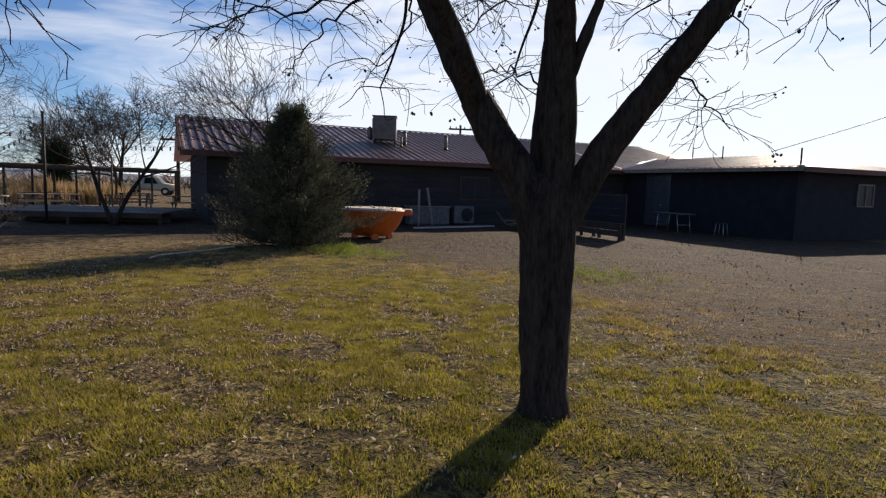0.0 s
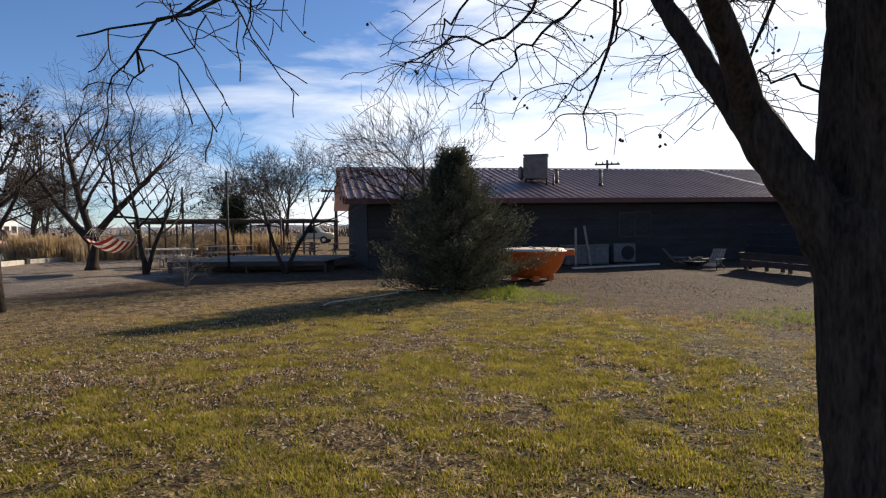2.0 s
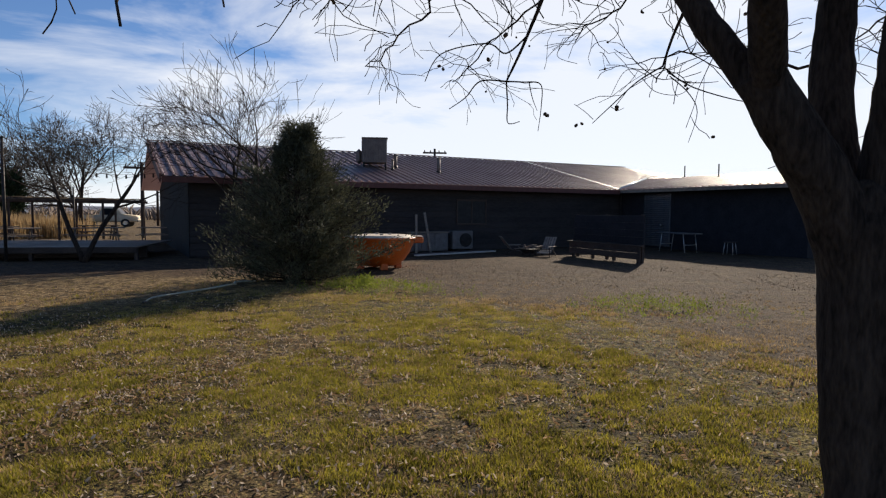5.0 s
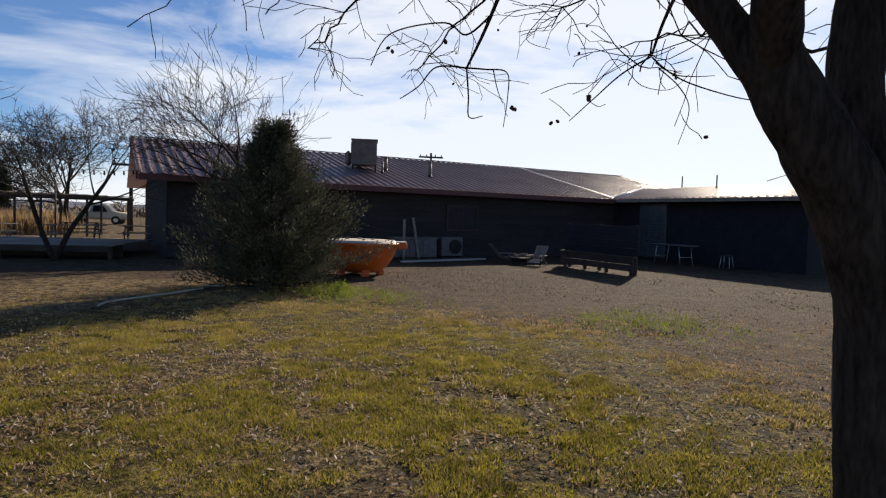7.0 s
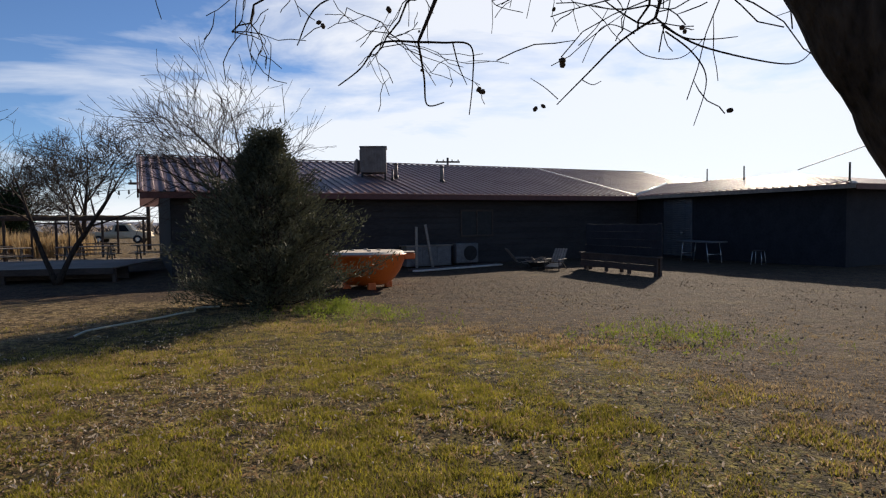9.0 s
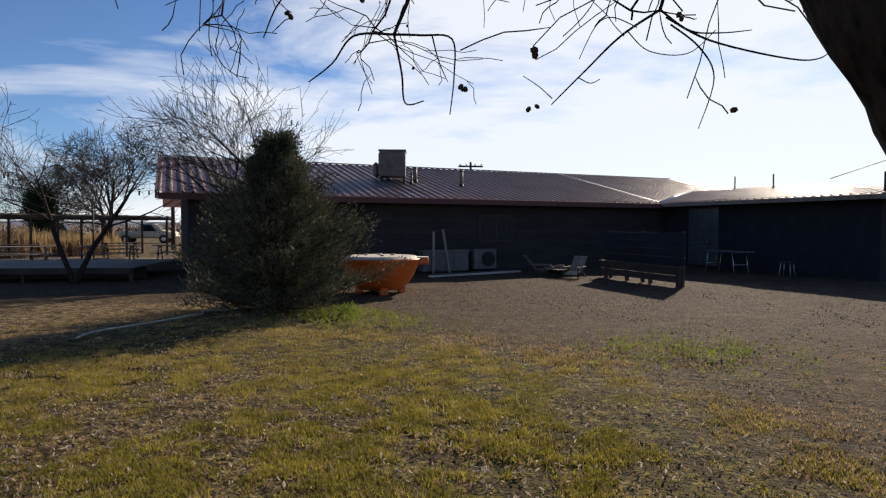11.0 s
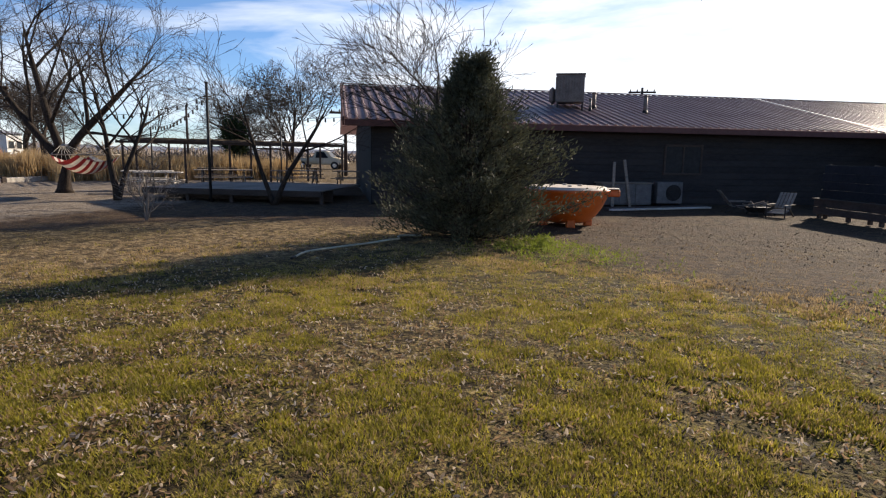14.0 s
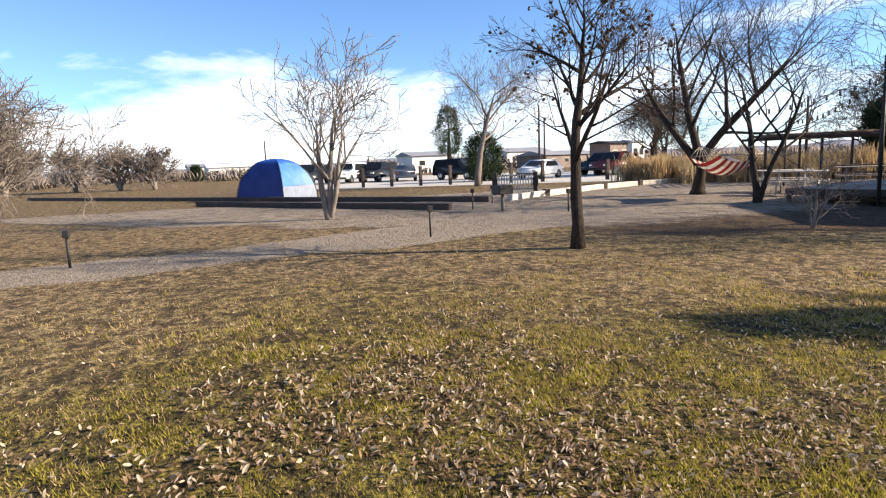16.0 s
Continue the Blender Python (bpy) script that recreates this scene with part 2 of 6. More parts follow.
def tubes(polys, sides=6):
    """Verts and faces of tapering tubes along polylines of (points, radii)."""
    verts, faces = [], []
    ring = [(math.cos(2 * math.pi * k / sides), math.sin(2 * math.pi * k / sides)) for k in range(sides)]
    for pts, radii in polys:
        base, count = len(verts), len(pts)
        side = None
        for i, p in enumerate(pts):
            d = (pts[min(i + 1, count - 1)] - pts[max(i - 1, 0)])
            if d.length < 1e-7:
                d = Vector((0, 0, 1))
            d.normalize()
            if side is None:
                side = d.orthogonal().normalized()
            else:
                side = side - d * side.dot(d)
                side = side.normalized() if side.length > 1e-5 else d.orthogonal().normalized()
            other = d.cross(side)
            for c, s in ring:
                verts.append(p + (side * c + other * s) * radii[i])
        for i in range(count - 1):
            for k in range(sides):
                a, b = base + i * sides + k, base + i * sides + (k + 1) % sides
                faces.append((a, b, b + sides, a + sides))
        faces.append(tuple(base + k for k in reversed(range(sides))))
        faces.append(tuple(base + (count - 1) * sides + k for k in range(sides)))
    return verts, faces


def tube_mesh(name, polys, mat, sides=6, rough=0.0, freq=9.0):
    verts, faces = tubes(polys, sides)
    if rough:
        verts = [v + noise.noise_vector(v * freq) * rough for v in verts]
    me = mesh_from(name, verts, faces, mat)
    for p in me.polygons:
        p.use_smooth = True
    return me


def tube_part(name, polys, mat, parent, sides=6, rough=0.0, label=""):
    return part(name, tube_mesh(name, polys, mat, sides, rough), mat, parent, label)


def line(a, b, r0, r1=None, steps=1):
    a, b = Vector(a), Vector(b)
    r1 = r0 if r1 is None else r1
    return [a.lerp(b, i / steps) for i in range(steps + 1)], [r0 + (r1 - r0) * i / steps for i in range(steps + 1)]


def bent(points, r0, r1, steps=8):
    """A smooth polyline through some points, tapering."""
    pts = [Vector(p) for p in points]
    out = []
    for i in range(len(pts) - 1):
        p0, p1, p2, p3 = pts[max(i - 1, 0)], pts[i], pts[i + 1], pts[min(i + 2, len(pts) - 1)]
        for k in range(steps):
            t = k / steps
            out.append(0.5 * (2 * p1 + (p2 - p0) * t + (2 * p0 - 5 * p1 + 4 * p2 - p3) * t * t + (3 * p1 - p0 - 3 * p2 + p3) * t ** 3))
    out.append(pts[-1])
    n = len(out) - 1
    return out, [r0 + (r1 - r0) * i / n for i in range(n + 1)]


# ---------------------------------------------------------------- ground
def yard_soil(x, y):
    """1 where the ground is bare soil, 0 where it is lawn."""
    wob = 0.9 * noise.noise(Vector((x * 0.35, y * 0.35, 3.1))) + 0.35 * noise.noise(Vector((x * 1.3, y * 1.3, 7.7)))
    a = 0.813 * (x + 1.3) + 0.583 * (y - 12.2) + wob * 1.3
    b = -0.72 * (x + 7.6) + 0.69 * (y - 16.1) + wob * 1.2
    c = y - 15.2 + wob
    soil = max(smooth(-1.3, 1.3, a) * 0.9, smooth(-0.4, 0.8, b), smooth(-0.7, 0.9, c))
    return soil


def footpath(x, y):
    """The gravel path beyond the lawn, which widens into the yard."""
    wob = 0.5 * noise.noise(Vector((x * 0.5, y * 0.5, 11.0)))
    middle = -13.4 - 0.17 * (y + 0.5) - 0.010 * (y + 0.5) ** 2 * (1 if y > -0.5 else -1.2)
    half = 0.95 + 0.12 * max(0, y - 3)
    p = 1 - smooth(half - 0.35, half + 0.35, abs(x - middle + wob))
    return p * (1 - smooth(13, 17, y))


def axis(lo, hi, near_lo, near_hi, step):
    out = list(np.arange(near_lo, near_hi + step / 2, step))
    d, v = step, near_hi
    while v < hi:
        d *= 1.35
        v = min(v + d, hi)
        out.append(v)
    d, v = step, near_lo
    while v > lo:
        d *= 1.35
        v = max(v - d, lo)
        out.insert(0, v)
    return out


def build_ground():
    xs, ys = axis(-2500, 2500, -30, 14, 0.25), axis(-2500, 2500, -6, 32, 0.25)
    verts, soil, path, green = [], [], [], []
    for y in ys:
        for x in xs:
            near = -30 <= x <= 14 and -6 <= y <= 32
            z = ground_z(x, y)
            if near:
                z += 0.025 * noise.noise(Vector((x * 0.6, y * 0.6, 0))) + 0.012 * noise.noise(Vector((x * 2.3, y * 2.3, 5)))
            verts.append((x, y, z))
            far = smooth(14, 19, -x)
            lawn_dry = smooth(-0.25, 0.45, noise.noise(Vector((x * 0.3, y * 0.3, 21.0)))) * 0.5
            strip = smooth(5.5, 10.5, math.hypot(x + 1.0, (y - 3.5) * 0.85))
            green.append(max(0.0, 1 - lawn_dry - 0.65 * strip - 0.5 * far))
            soil.append(yard_soil(x, y) if near else 0.35)
            path.append(max(footpath(x, y), 0.62 * yard_soil(x, y) * smooth(12, 15, -x)) if near else 0.0)
    w = len(xs)
    faces = [(j * w + i, j * w + i + 1, (j + 1) * w + i + 1, (j + 1) * w + i) for j in range(len(ys) - 1) for i in range(w - 1)]
    me = bpy.data.meshes.new("ground")
    me.from_pydata(verts, [], faces)
    for name, values in (("soil", soil), ("path", path), ("green", green)):
        me.attributes.new(name, "FLOAT", "POINT").data.foreach_set("value", values)
    for p in me.polygons:
        p.use_smooth = True
    m = bpy.data.materials.new("lawn_and_soil")
    m.use_nodes = True
    n, l = m.node_tree.nodes, m.node_tree.links
    shader = n["Principled BSDF"]
    shader.inputs["Roughness"].default_value, shader.inputs["Specular IOR Level"].default_value = 0.95, 0.15
    where = n.new("ShaderNodeNewGeometry")

    def grain(scale, detail=5):
        g = n.new("ShaderNodeTexNoise")
        g.inputs["Scale"].default_value, g.inputs["Detail"].default_value, g.inputs["Roughness"].default_value = scale, detail, 0.65
        l.new(where.outputs["Position"], g.inputs["Vector"])
        return g.outputs["Fac"]

    def ramp(value, lo, hi, a=0.0, b=1.0):
        r = n.new("ShaderNodeMapRange")
        r.inputs["From Min"].default_value, r.inputs["From Max"].default_value = lo, hi
        r.inputs["To Min"].default_value, r.inputs["To Max"].default_value = a, b
        l.new(value, r.inputs["Value"])
        return r.outputs["Result"]

    def mixed(fac, a, b):
        x = n.new("ShaderNodeMix")
        x.data_type = "RGBA"
        l.new(fac, x.inputs[0])
        for k, c in ((6, a), (7, b)):
            if isinstance(c, tuple):
                x.inputs[k].default_value = (*c, 1)
            else:
                l.new(c, x.inputs[k])
        return x.outputs[2]

    def mask(name, jitter, lo=0.35, hi=0.65):
        a = n.new("ShaderNodeAttribute")
        a.attribute_name = name
        s = n.new("ShaderNodeMath")
        s.operation = "MULTIPLY_ADD"
        s.inputs[1].default_value = 0.8
        l.new(jitter, s.inputs[0])
        l.new(a.outputs["Fac"], s.inputs[2])
        return ramp(s.outputs[0], lo + 0.4, hi + 0.4)

    fine, mid, clod, tiny = grain(9), grain(2.2), grain(5.5), grain(30, 3)
    dry = mixed(ramp(fine, 0.4, 0.6), (0.12, 0.075, 0.034), (0.46, 0.33, 0.165))
    lush = mixed(ramp(fine, 0.4, 0.6), (0.035, 0.027, 0.009), (0.27, 0.21, 0.045))
    lawn = mixed(mask("green", mid, 0.2, 0.8), dry, lush)
    tuft = grain(3.6, 5)
    lawn = mixed(ramp(tuft, 0.48, 0.58, 0, 0.75), lawn, (0.045, 0.032, 0.015))
    bare = mixed(ramp(mid, 0.35, 0.65), (0.042, 0.025, 0.014), (0.13, 0.08, 0.046))
    bare = mixed(ramp(fine, 0.44, 0.62, 0, 0.65), bare, (0.215, 0.14, 0.078))
    bare = mixed(ramp(tuft, 0.5, 0.6, 0, 0.6), bare, (0.055, 0.035, 0.024))
    bare = mixed(ramp(grain(1.3, 6), 0.53, 0.63, 0, 0.55), bare, (0.2, 0.145, 0.07))
    bare = mixed(ramp(clod, 0.52, 0.62, 0, 0.75), bare, (0.04, 0.027, 0.02))
    walked = mixed(ramp(mid, 0.3, 0.7), (0.3, 0.237, 0.175), (0.42, 0.345, 0.265))
    colour = mixed(mask("soil", mid, 0.25, 0.75), lawn, bare)
    colour = mixed(mask("path", mid), colour, walked)
    # dark flecks partly stand in for the shaded gaps between clumps
    colour = mixed(ramp(tiny, 0.46, 0.6, 0, 0.78), colour, (0.04, 0.026, 0.015))
    l.new(colour, shader.inputs["Base Color"])
    bump = n.new("ShaderNodeBump")
    bump.inputs["Strength"].default_value, bump.inputs["Distance"].default_value = 1.0, 0.09
    l.new(fine, bump.inputs["Height"])
    bump2 = n.new("ShaderNodeBump")
    bump2.inputs["Strength"].default_value, bump2.inputs["Distance"].default_value = 0.9, 0.03
    l.new(tiny, bump2.inputs["Height"])
    l.new(bump.outputs["Normal"], bump2.inputs["Normal"])
    l.new(bump2.outputs["Normal"], shader.inputs["Normal"])
    me.materials.append(m)
    tagged(new("ground", me), "patchy winter lawn with bare soil and a gravel path", "ground", kind="structure")


build_ground()

# ---------------------------------------------------------------- house
HOUSE = Matrix.Translation((-9.16, 19.66, 0.0)) @ Matrix.Rotation(radians(29.06), 4, "Z")
EAVE, RIDGE, RUN = 2.5, 4.22, 7.07      # heights above the house's own ground, run from eave to ridge
JOIN, END = 18.18, 25.6                  # along the front: where the wing starts, where the ridge ends
WING, WING_RIDGE, WING_RUN = 8.6, 3.24, 4.9


def slope_mesh(width, run, rise, pitch=0.3, rib=0.042, cut=None):
    """A ribbed metal sheet from the eave (y = 0) up to the ridge; x is its width."""
    bm = bmesh.new()
    n = max(1, round(width / pitch))
    xs = []
    for i in range(n):
        a = i * width / n
        xs += [(a, 0.0), (a + 0.025, rib), (a + 0.075, rib), (a + 0.11, 0.0)]
    xs.append((width, 0.0))
    up = Vector((0, -rise, run)).normalized()
    low = [bm.verts.new(Vector((x, 0, 0)) + up * h) for x, h in xs]
    high = [bm.verts.new(Vector((x, run, rise)) + up * h) for x, h in xs]
    for i in range(len(xs) - 1):
        bm.faces.new((low[i], low[i + 1], high[i + 1], high[i]))
    bmesh.ops.solidify(bm, geom=bm.faces[:], thickness=0.012)
    if cut:
        for co, no in cut:
            geom = bm.verts[:] + bm.edges[:] + bm.faces[:]
            bmesh.ops.bisect_plane(bm, geom=geom, plane_co=co, plane_no=no, clear_outer=True)
    return bm


def build_house():
    house = thing("ranch_house", HOUSE, "long low ranch house with red ribbed metal roof, dark walls", "house")

    def put(name, bm, mat, label="", parent=house, soft=False):
        return part(name, bm, mat, parent, label, soft)

    # walls: front boards, gable end, wing
    wall = put("wall_front", a_box(0.45, JOIN + 0.6, 0.6, 0.8, 0, EAVE - 0.02), WALL, "dark boarded front wall")
    tagged(wall, kind="structure")
    for i in range(11):
        z = 0.05 + i * 0.21
        put("board", a_box(0.47, JOIN + 0.55, 0.575, 0.598, z, z + 0.195, 0.004), WALL, parent=wall)
    bm = bmesh.new()
    deep = 2 * RUN - 0.6
    ring = [(0.6, 0), (deep, 0), (deep, EAVE), (RUN, RIDGE - 0.18), (0.6, EAVE)]
    a = [bm.verts.new((0.45, y, z)) for y, z in ring]
    b = [bm.verts.new((0.65, y, z)) for y, z in ring]
    bm.faces.new(a)
    bm.faces.new(b[::-1])
    for i in range(5):
        bm.faces.new((a[i], a[(i + 1) % 5], b[(i + 1) % 5], b[i]))
    tagged(put("wall_gable", bm, GREENWALL, "dark green gable wall"), kind="structure")
    tagged(put("wall_back", a_box(0.65, END + RUN - 0.6, deep - 0.2, deep, 0, EAVE), GREENWALL), kind="structure")
    tagged(put("wall_far_end", a_box(END + RUN - 0.8, END + RUN - 0.6, 0.6, deep - 0.2, 0, EAVE), GREENWALL), kind="structure")
    tagged(put("wall_right_of_wing", a_box(JOIN + 0.8, END + RUN - 0.8, 0.6, 0.8, 0, EAVE), GREENWALL), kind="structure")
    # wing walls: the dark of the covered porch is painted on
    tagged(put("wall_wing", a_box(JOIN + 0.6, JOIN + 0.8, -WING + 0.6, 0.6, 0, EAVE - 0.02), SHADEWALL, "near-black wing wall, porch shade put into its colour"), kind="structure")
    tagged(put("wall_wing_end", a_box(JOIN + 0.8, JOIN + 2 * WING_RUN - 0.6, -WING + 0.6, -WING + 0.8, 0, EAVE - 0.02), SHADEWALL, "near-black end wall of the wing, shade put into its colour"), kind="structure")
    # ribbed front slope
    rise = RIDGE - EAVE
    put("roof_front", slope_mesh(END + 0.35, RUN, rise), ROOF, "ribbed oxide-red metal roof slope").location = (-0.35, 0, EAVE + 0.03)
    # far hip and back slope
    bm = bmesh.new()
    p = [(-0.35, RUN, RIDGE), (END, RUN, RIDGE), (END + RUN, 2 * RUN, EAVE), (-0.35, 2 * RUN, EAVE), (END + RUN, 0, EAVE), (END + 0.01, 0, EAVE)]
    v = [bm.verts.new(q) for q in p]
    bm.faces.new((v[0], v[1], v[2], v[3]))
    bm.faces.new((v[1], v[4], v[2]))
    bm.faces.new((v[1], v[5], v[4]))
    bmesh.ops.solidify(bm, geom=bm.faces[:], thickness=0.03)
    put("back_slope", bm, ROOF)
    put("ridge_cap", a_box(-0.36, END, RUN - 0.12, RUN + 0.12, RIDGE + 0.06, RIDGE + 0.085, 0.008), ROOF)
    # gable rake trim and fascia
    tilt = Matrix.Translation((-0.36, 0, EAVE)) @ Matrix.Rotation(math.atan2(rise, RUN), 4, "X")
    put("rake_trim", a_box(-0.05, 0.0, -0.02, math.hypot(rise, RUN), -0.16, 0.09, 0.006, tilt), TRIM)
    put("fascia", a_box(-0.35, JOIN - 0.02, -0.03, 0.0, EAVE - 0.17, EAVE + 0.012, 0.004), TRIM, "dark red eave board")
    put("soffit", a_box(-0.33, JOIN + 0.1, 0.0, 0.6, EAVE - 0.05, EAVE - 0.03), DARKWOOD)
    # wing roof: front slope in sheets, hip end, ridge
    wrise = WING_RIDGE - EAVE
    WING_VALLEY = wrise / rise * RUN      # how far up the main slope the wing's ridge runs
    n = 10
    step = (WING + WING_VALLEY) / n
    for i in range(n):
        y0 = -WING + i * step
        turn = Matrix.Translation((JOIN, y0 + step, EAVE + 0.03)) @ Matrix.Rotation(radians(-90), 4, "Z")
        cut = []
        if y0 < -WING + WING_RUN:      # along the hip
            cut.append(((y0 + step + WING, 0, 0), (1, 1, 0)))
        if y0 + step > 0:         # along the valley
            cut.append(((y0 + step, 0, 0), (-1, -WING_VALLEY / WING_RUN, 0)))
        bm = slope_mesh(step - 0.006, WING_RUN, wrise, 0.3, 0.042, cut or None)
        bmesh.ops.transform(bm, matrix=turn, verts=bm.verts)
        if bm.faces:
            put("wing_sheet", bm, ROOF)
        else:
            bm.free()
    bm = bmesh.new()
    p = [(JOIN, -WING, EAVE), (JOIN + 2 * WING_RUN, -WING, EAVE), (JOIN + WING_RUN, -WING + WING_RUN, WING_RIDGE), (JOIN + WING_RUN, WING_VALLEY, WING_RIDGE), (JOIN + 2 * WING_RUN, 0.0, EAVE)]
    v = [bm.verts.new((x, y, z + 0.03)) for x, y, z in p]
    bm.faces.new((v[0], v[1], v[2]))
    bm.faces.new((v[1], v[4], v[3], v[2]))
    bmesh.ops.solidify(bm, geom=bm.faces[:], thickness=0.02)
    put("wing_hip", bm, ROOF)
    hip = line((JOIN, -WING, EAVE + 0.03), (JOIN + WING_RUN, -WING + WING_RUN, WING_RIDGE + 0.03), 0.045)
    tube_part("hip_flashing", [hip], FLASH, house, 5, label="bright metal flashing along the hip")
    val = line((JOIN - 0.05, -0.02, EAVE + 0.07), (JOIN + WING_RUN, WING_VALLEY, WING_RIDGE + 0.09), 0.06)
    tube_part("valley_flashing", [val], FLASH, house, 5, label="bright metal flashing in the roof valley")
    put("wing_fascia", a_box(JOIN - 0.03, JOIN, -WING, -0.05, EAVE - 0.12, EAVE + 0.012, 0.004), OLDWOOD, "weathered grey eave board")
    put("wing_end_fascia", a_box(JOIN, JOIN + 2 * WING_RUN, -WING - 0.03, -WING, EAVE - 0.15, EAVE + 0.012, 0.004), TRIM)
    put("wing_soffit", a_box(JOIN, JOIN + 0.6, -WING, 0, EAVE - 0.05, EAVE - 0.03), DARKWOOD)
    # corrugated panel by the inner corner
    panel = put("corrugated_panel", a_box(JOIN + 0.575, JOIN + 0.6, -2.3, -0.9, 0.1, 2.33), CORRUGATED, "corrugated steel panel on the wall")
    ridge = None
    for i in range(26):
        if ridge is None:
            ridge = ob = part("ridge", a_box(JOIN + 0.53, JOIN + 0.573, -2.3, -0.9, 0.12, 0.165, 0.014), CORRUGATED, panel)
        else:
            ob = new("ridge", ridge.data)
            ob.parent = panel
        ob.location = (0, 0, i * 0.085)
    # window, door and dark opening on the front
    for x0, x1, z0, z1 in ((10.1, 11.5, 1.0, 2.0),):
        frame_bm = bmesh.new()
        for q in ((x0, x1, z0, z0 + 0.07), (x0, x1, z1 - 0.07, z1), (x0, x0 + 0.07, z0 + 0.07, z1 - 0.07), (x1 - 0.07, x1, z0 + 0.07, z1 - 0.07), ((x0 + x1) / 2 - 0.03, (x0 + x1) / 2 + 0.03, z0 + 0.07, z1 - 0.07)):
            box(frame_bm, q[0], q[1], 0.53, 0.573, q[2], q[3], 0.005)
        win = put("window", frame_bm, DARKWOOD, "dark framed window")
        part("pane", a_box(x0 + 0.07, x1 - 0.07, 0.555, 0.571, z0 + 0.07, z1 - 0.07), GLASS, win)
    # pale framed window on the wing's end
    x0, x1, z0, z1, yw = JOIN + 3.9, JOIN + 4.9, 1.2, 2.05, -WING + 0.6
    frame_bm = bmesh.new()
    for q in ((x0, x1, z0, z0 + 0.06), (x0, x1, z1 - 0.06, z1), (x0, x0 + 0.06, z0 + 0.06, z1 - 0.06), (x1 - 0.06, x1, z0 + 0.06, z1 - 0.06), ((x0 + x1) / 2 - 0.03, (x0 + x1) / 2 + 0.03, z0 + 0.06, z1 - 0.06)):
        box(frame_bm, q[0], q[1], yw - 0.06, yw - 0.003, q[2], q[3], 0.005)
    win = put("window", frame_bm, WHITEMETAL, "small pale framed window")
    part("pane", a_box(x0 + 0.06, x1 - 0.06, yw - 0.03, yw - 0.01, z0 + 0.06, z1 - 0.06), GLASS, win)
    # lap joint where the newer roof sheets begin
    lap = Matrix.Translation((JOIN - 0.12, 0, EAVE + 0.065)) @ Matrix.Rotation(math.atan2(rise, RUN), 4, "X")
    put("lap_joint", a_box(-0.04, 0.04, 0.0, math.hypot(rise, RUN), 0.0, 0.03, 0.006, lap), FLASH, "bright seam between old and newer roof sheets")
    put("gutter_pipe", a_box(JOIN + 0.5, JOIN + 0.56, 0.42, 0.5, 0, EAVE - 0.06, 0.01), DARKMETAL)
    return house


build_house()


def build_roof_things():
    slope = (RIDGE - EAVE) / RUN

    def on_roof(u, v):
        return HOUSE @ Matrix.Translation((u, v, EAVE + 0.06 + slope * v))

    # evaporative cooler on its stand
    c = thing("evaporative_cooler", on_roof(7.75, 3.15) @ Matrix.Rotation(radians(-22), 4, "Z") @ Matrix.Scale(1.08, 4), "weathered sheet-metal swamp cooler on a roof stand", "air cooler")
    part("cabinet", a_box(-0.45, 0.45, -0.45, 0.45, 0.12, 1.0, 0.02), COOLER, c)
    for side in range(2):
        for i in range(9):
            x = -0.41 + i * 0.092
            part("louvre", a_box(x, x + 0.05, -0.48, -0.452, 0.2, 0.92, 0.006) if side == 0 else a_box(-0.48, -0.452, x, x + 0.05, 0.2, 0.92, 0.006), COOLER, c)
    part("lid", a_box(-0.48, 0.48, -0.48, 0.48, 1.0, 1.04, 0.012), COOLER, c)
    part("duct", a_box(-0.68, -0.482, -0.3, 0.3, 0.1, 0.62, 0.08), COOLER, c, "pale sheet-metal duct elbow")
    for x in (-0.4, 0.4):
        for y in (-0.4, 0.4):
            part("leg", a_box(x - 0.025, x + 0.025, y - 0.025, y + 0.025, -0.2 + (0.12 if y > 0 else -0.08), 0.12), DARKMETAL, c)
    for u, v, h, r, name, label in ((8.65, 3.1, 0.5, 0.07, "roof_vent_pipe", "short galvanised vent pipe on the roof"), (8.3, 2.6, 0.35, 0.04, "roof_vent_pipe", "thin vent pipe on the roof"), (10.3, 2.4, 0.55, 0.07, "roof_vent_pipe", "galvanised vent pipe with a cap")):
        p = thing(name, on_roof(u, v), label, "vent pipe", "roof vents")
        tube_part("pipe", [line((0, 0, -0.15), (0, 0, h), r)], COOLER, p, 10)
        tube_part("cap", [line((0, 0, h + 0.002), (0, 0, h + 0.06), r * 1.35, r * 0.9)], COOLER, p, 10)
        tube_part("collar", [line((0, 0, -0.1), (0, 0, 0.09), r * 1.9, r * 1.1)], DARKMETAL, p, 10)
    for u, v, z in ((JOIN + WING_RUN, 0.6, WING_RIDGE), (JOIN + WING_RUN - 1.2, -2.2, WING_RIDGE - 0.15), (JOIN + 0.3, -WING + 0.35, EAVE + 0.06)):
        p = thing("roof_mast", HOUSE @ Matrix.Translation((u, v, z)), "thin metal mast on the wing roof", "mast", "roof masts")
        tube_part("pole", [line((0, 0, -0.05), (0, 0, 0.6), 0.03)], DARKMETAL, p, 6)
        tube_part("foot", [line((0, 0, -0.06), (0, 0, 0.1), 0.07, 0.035)], DARKMETAL, p, 8)


build_roof_things()


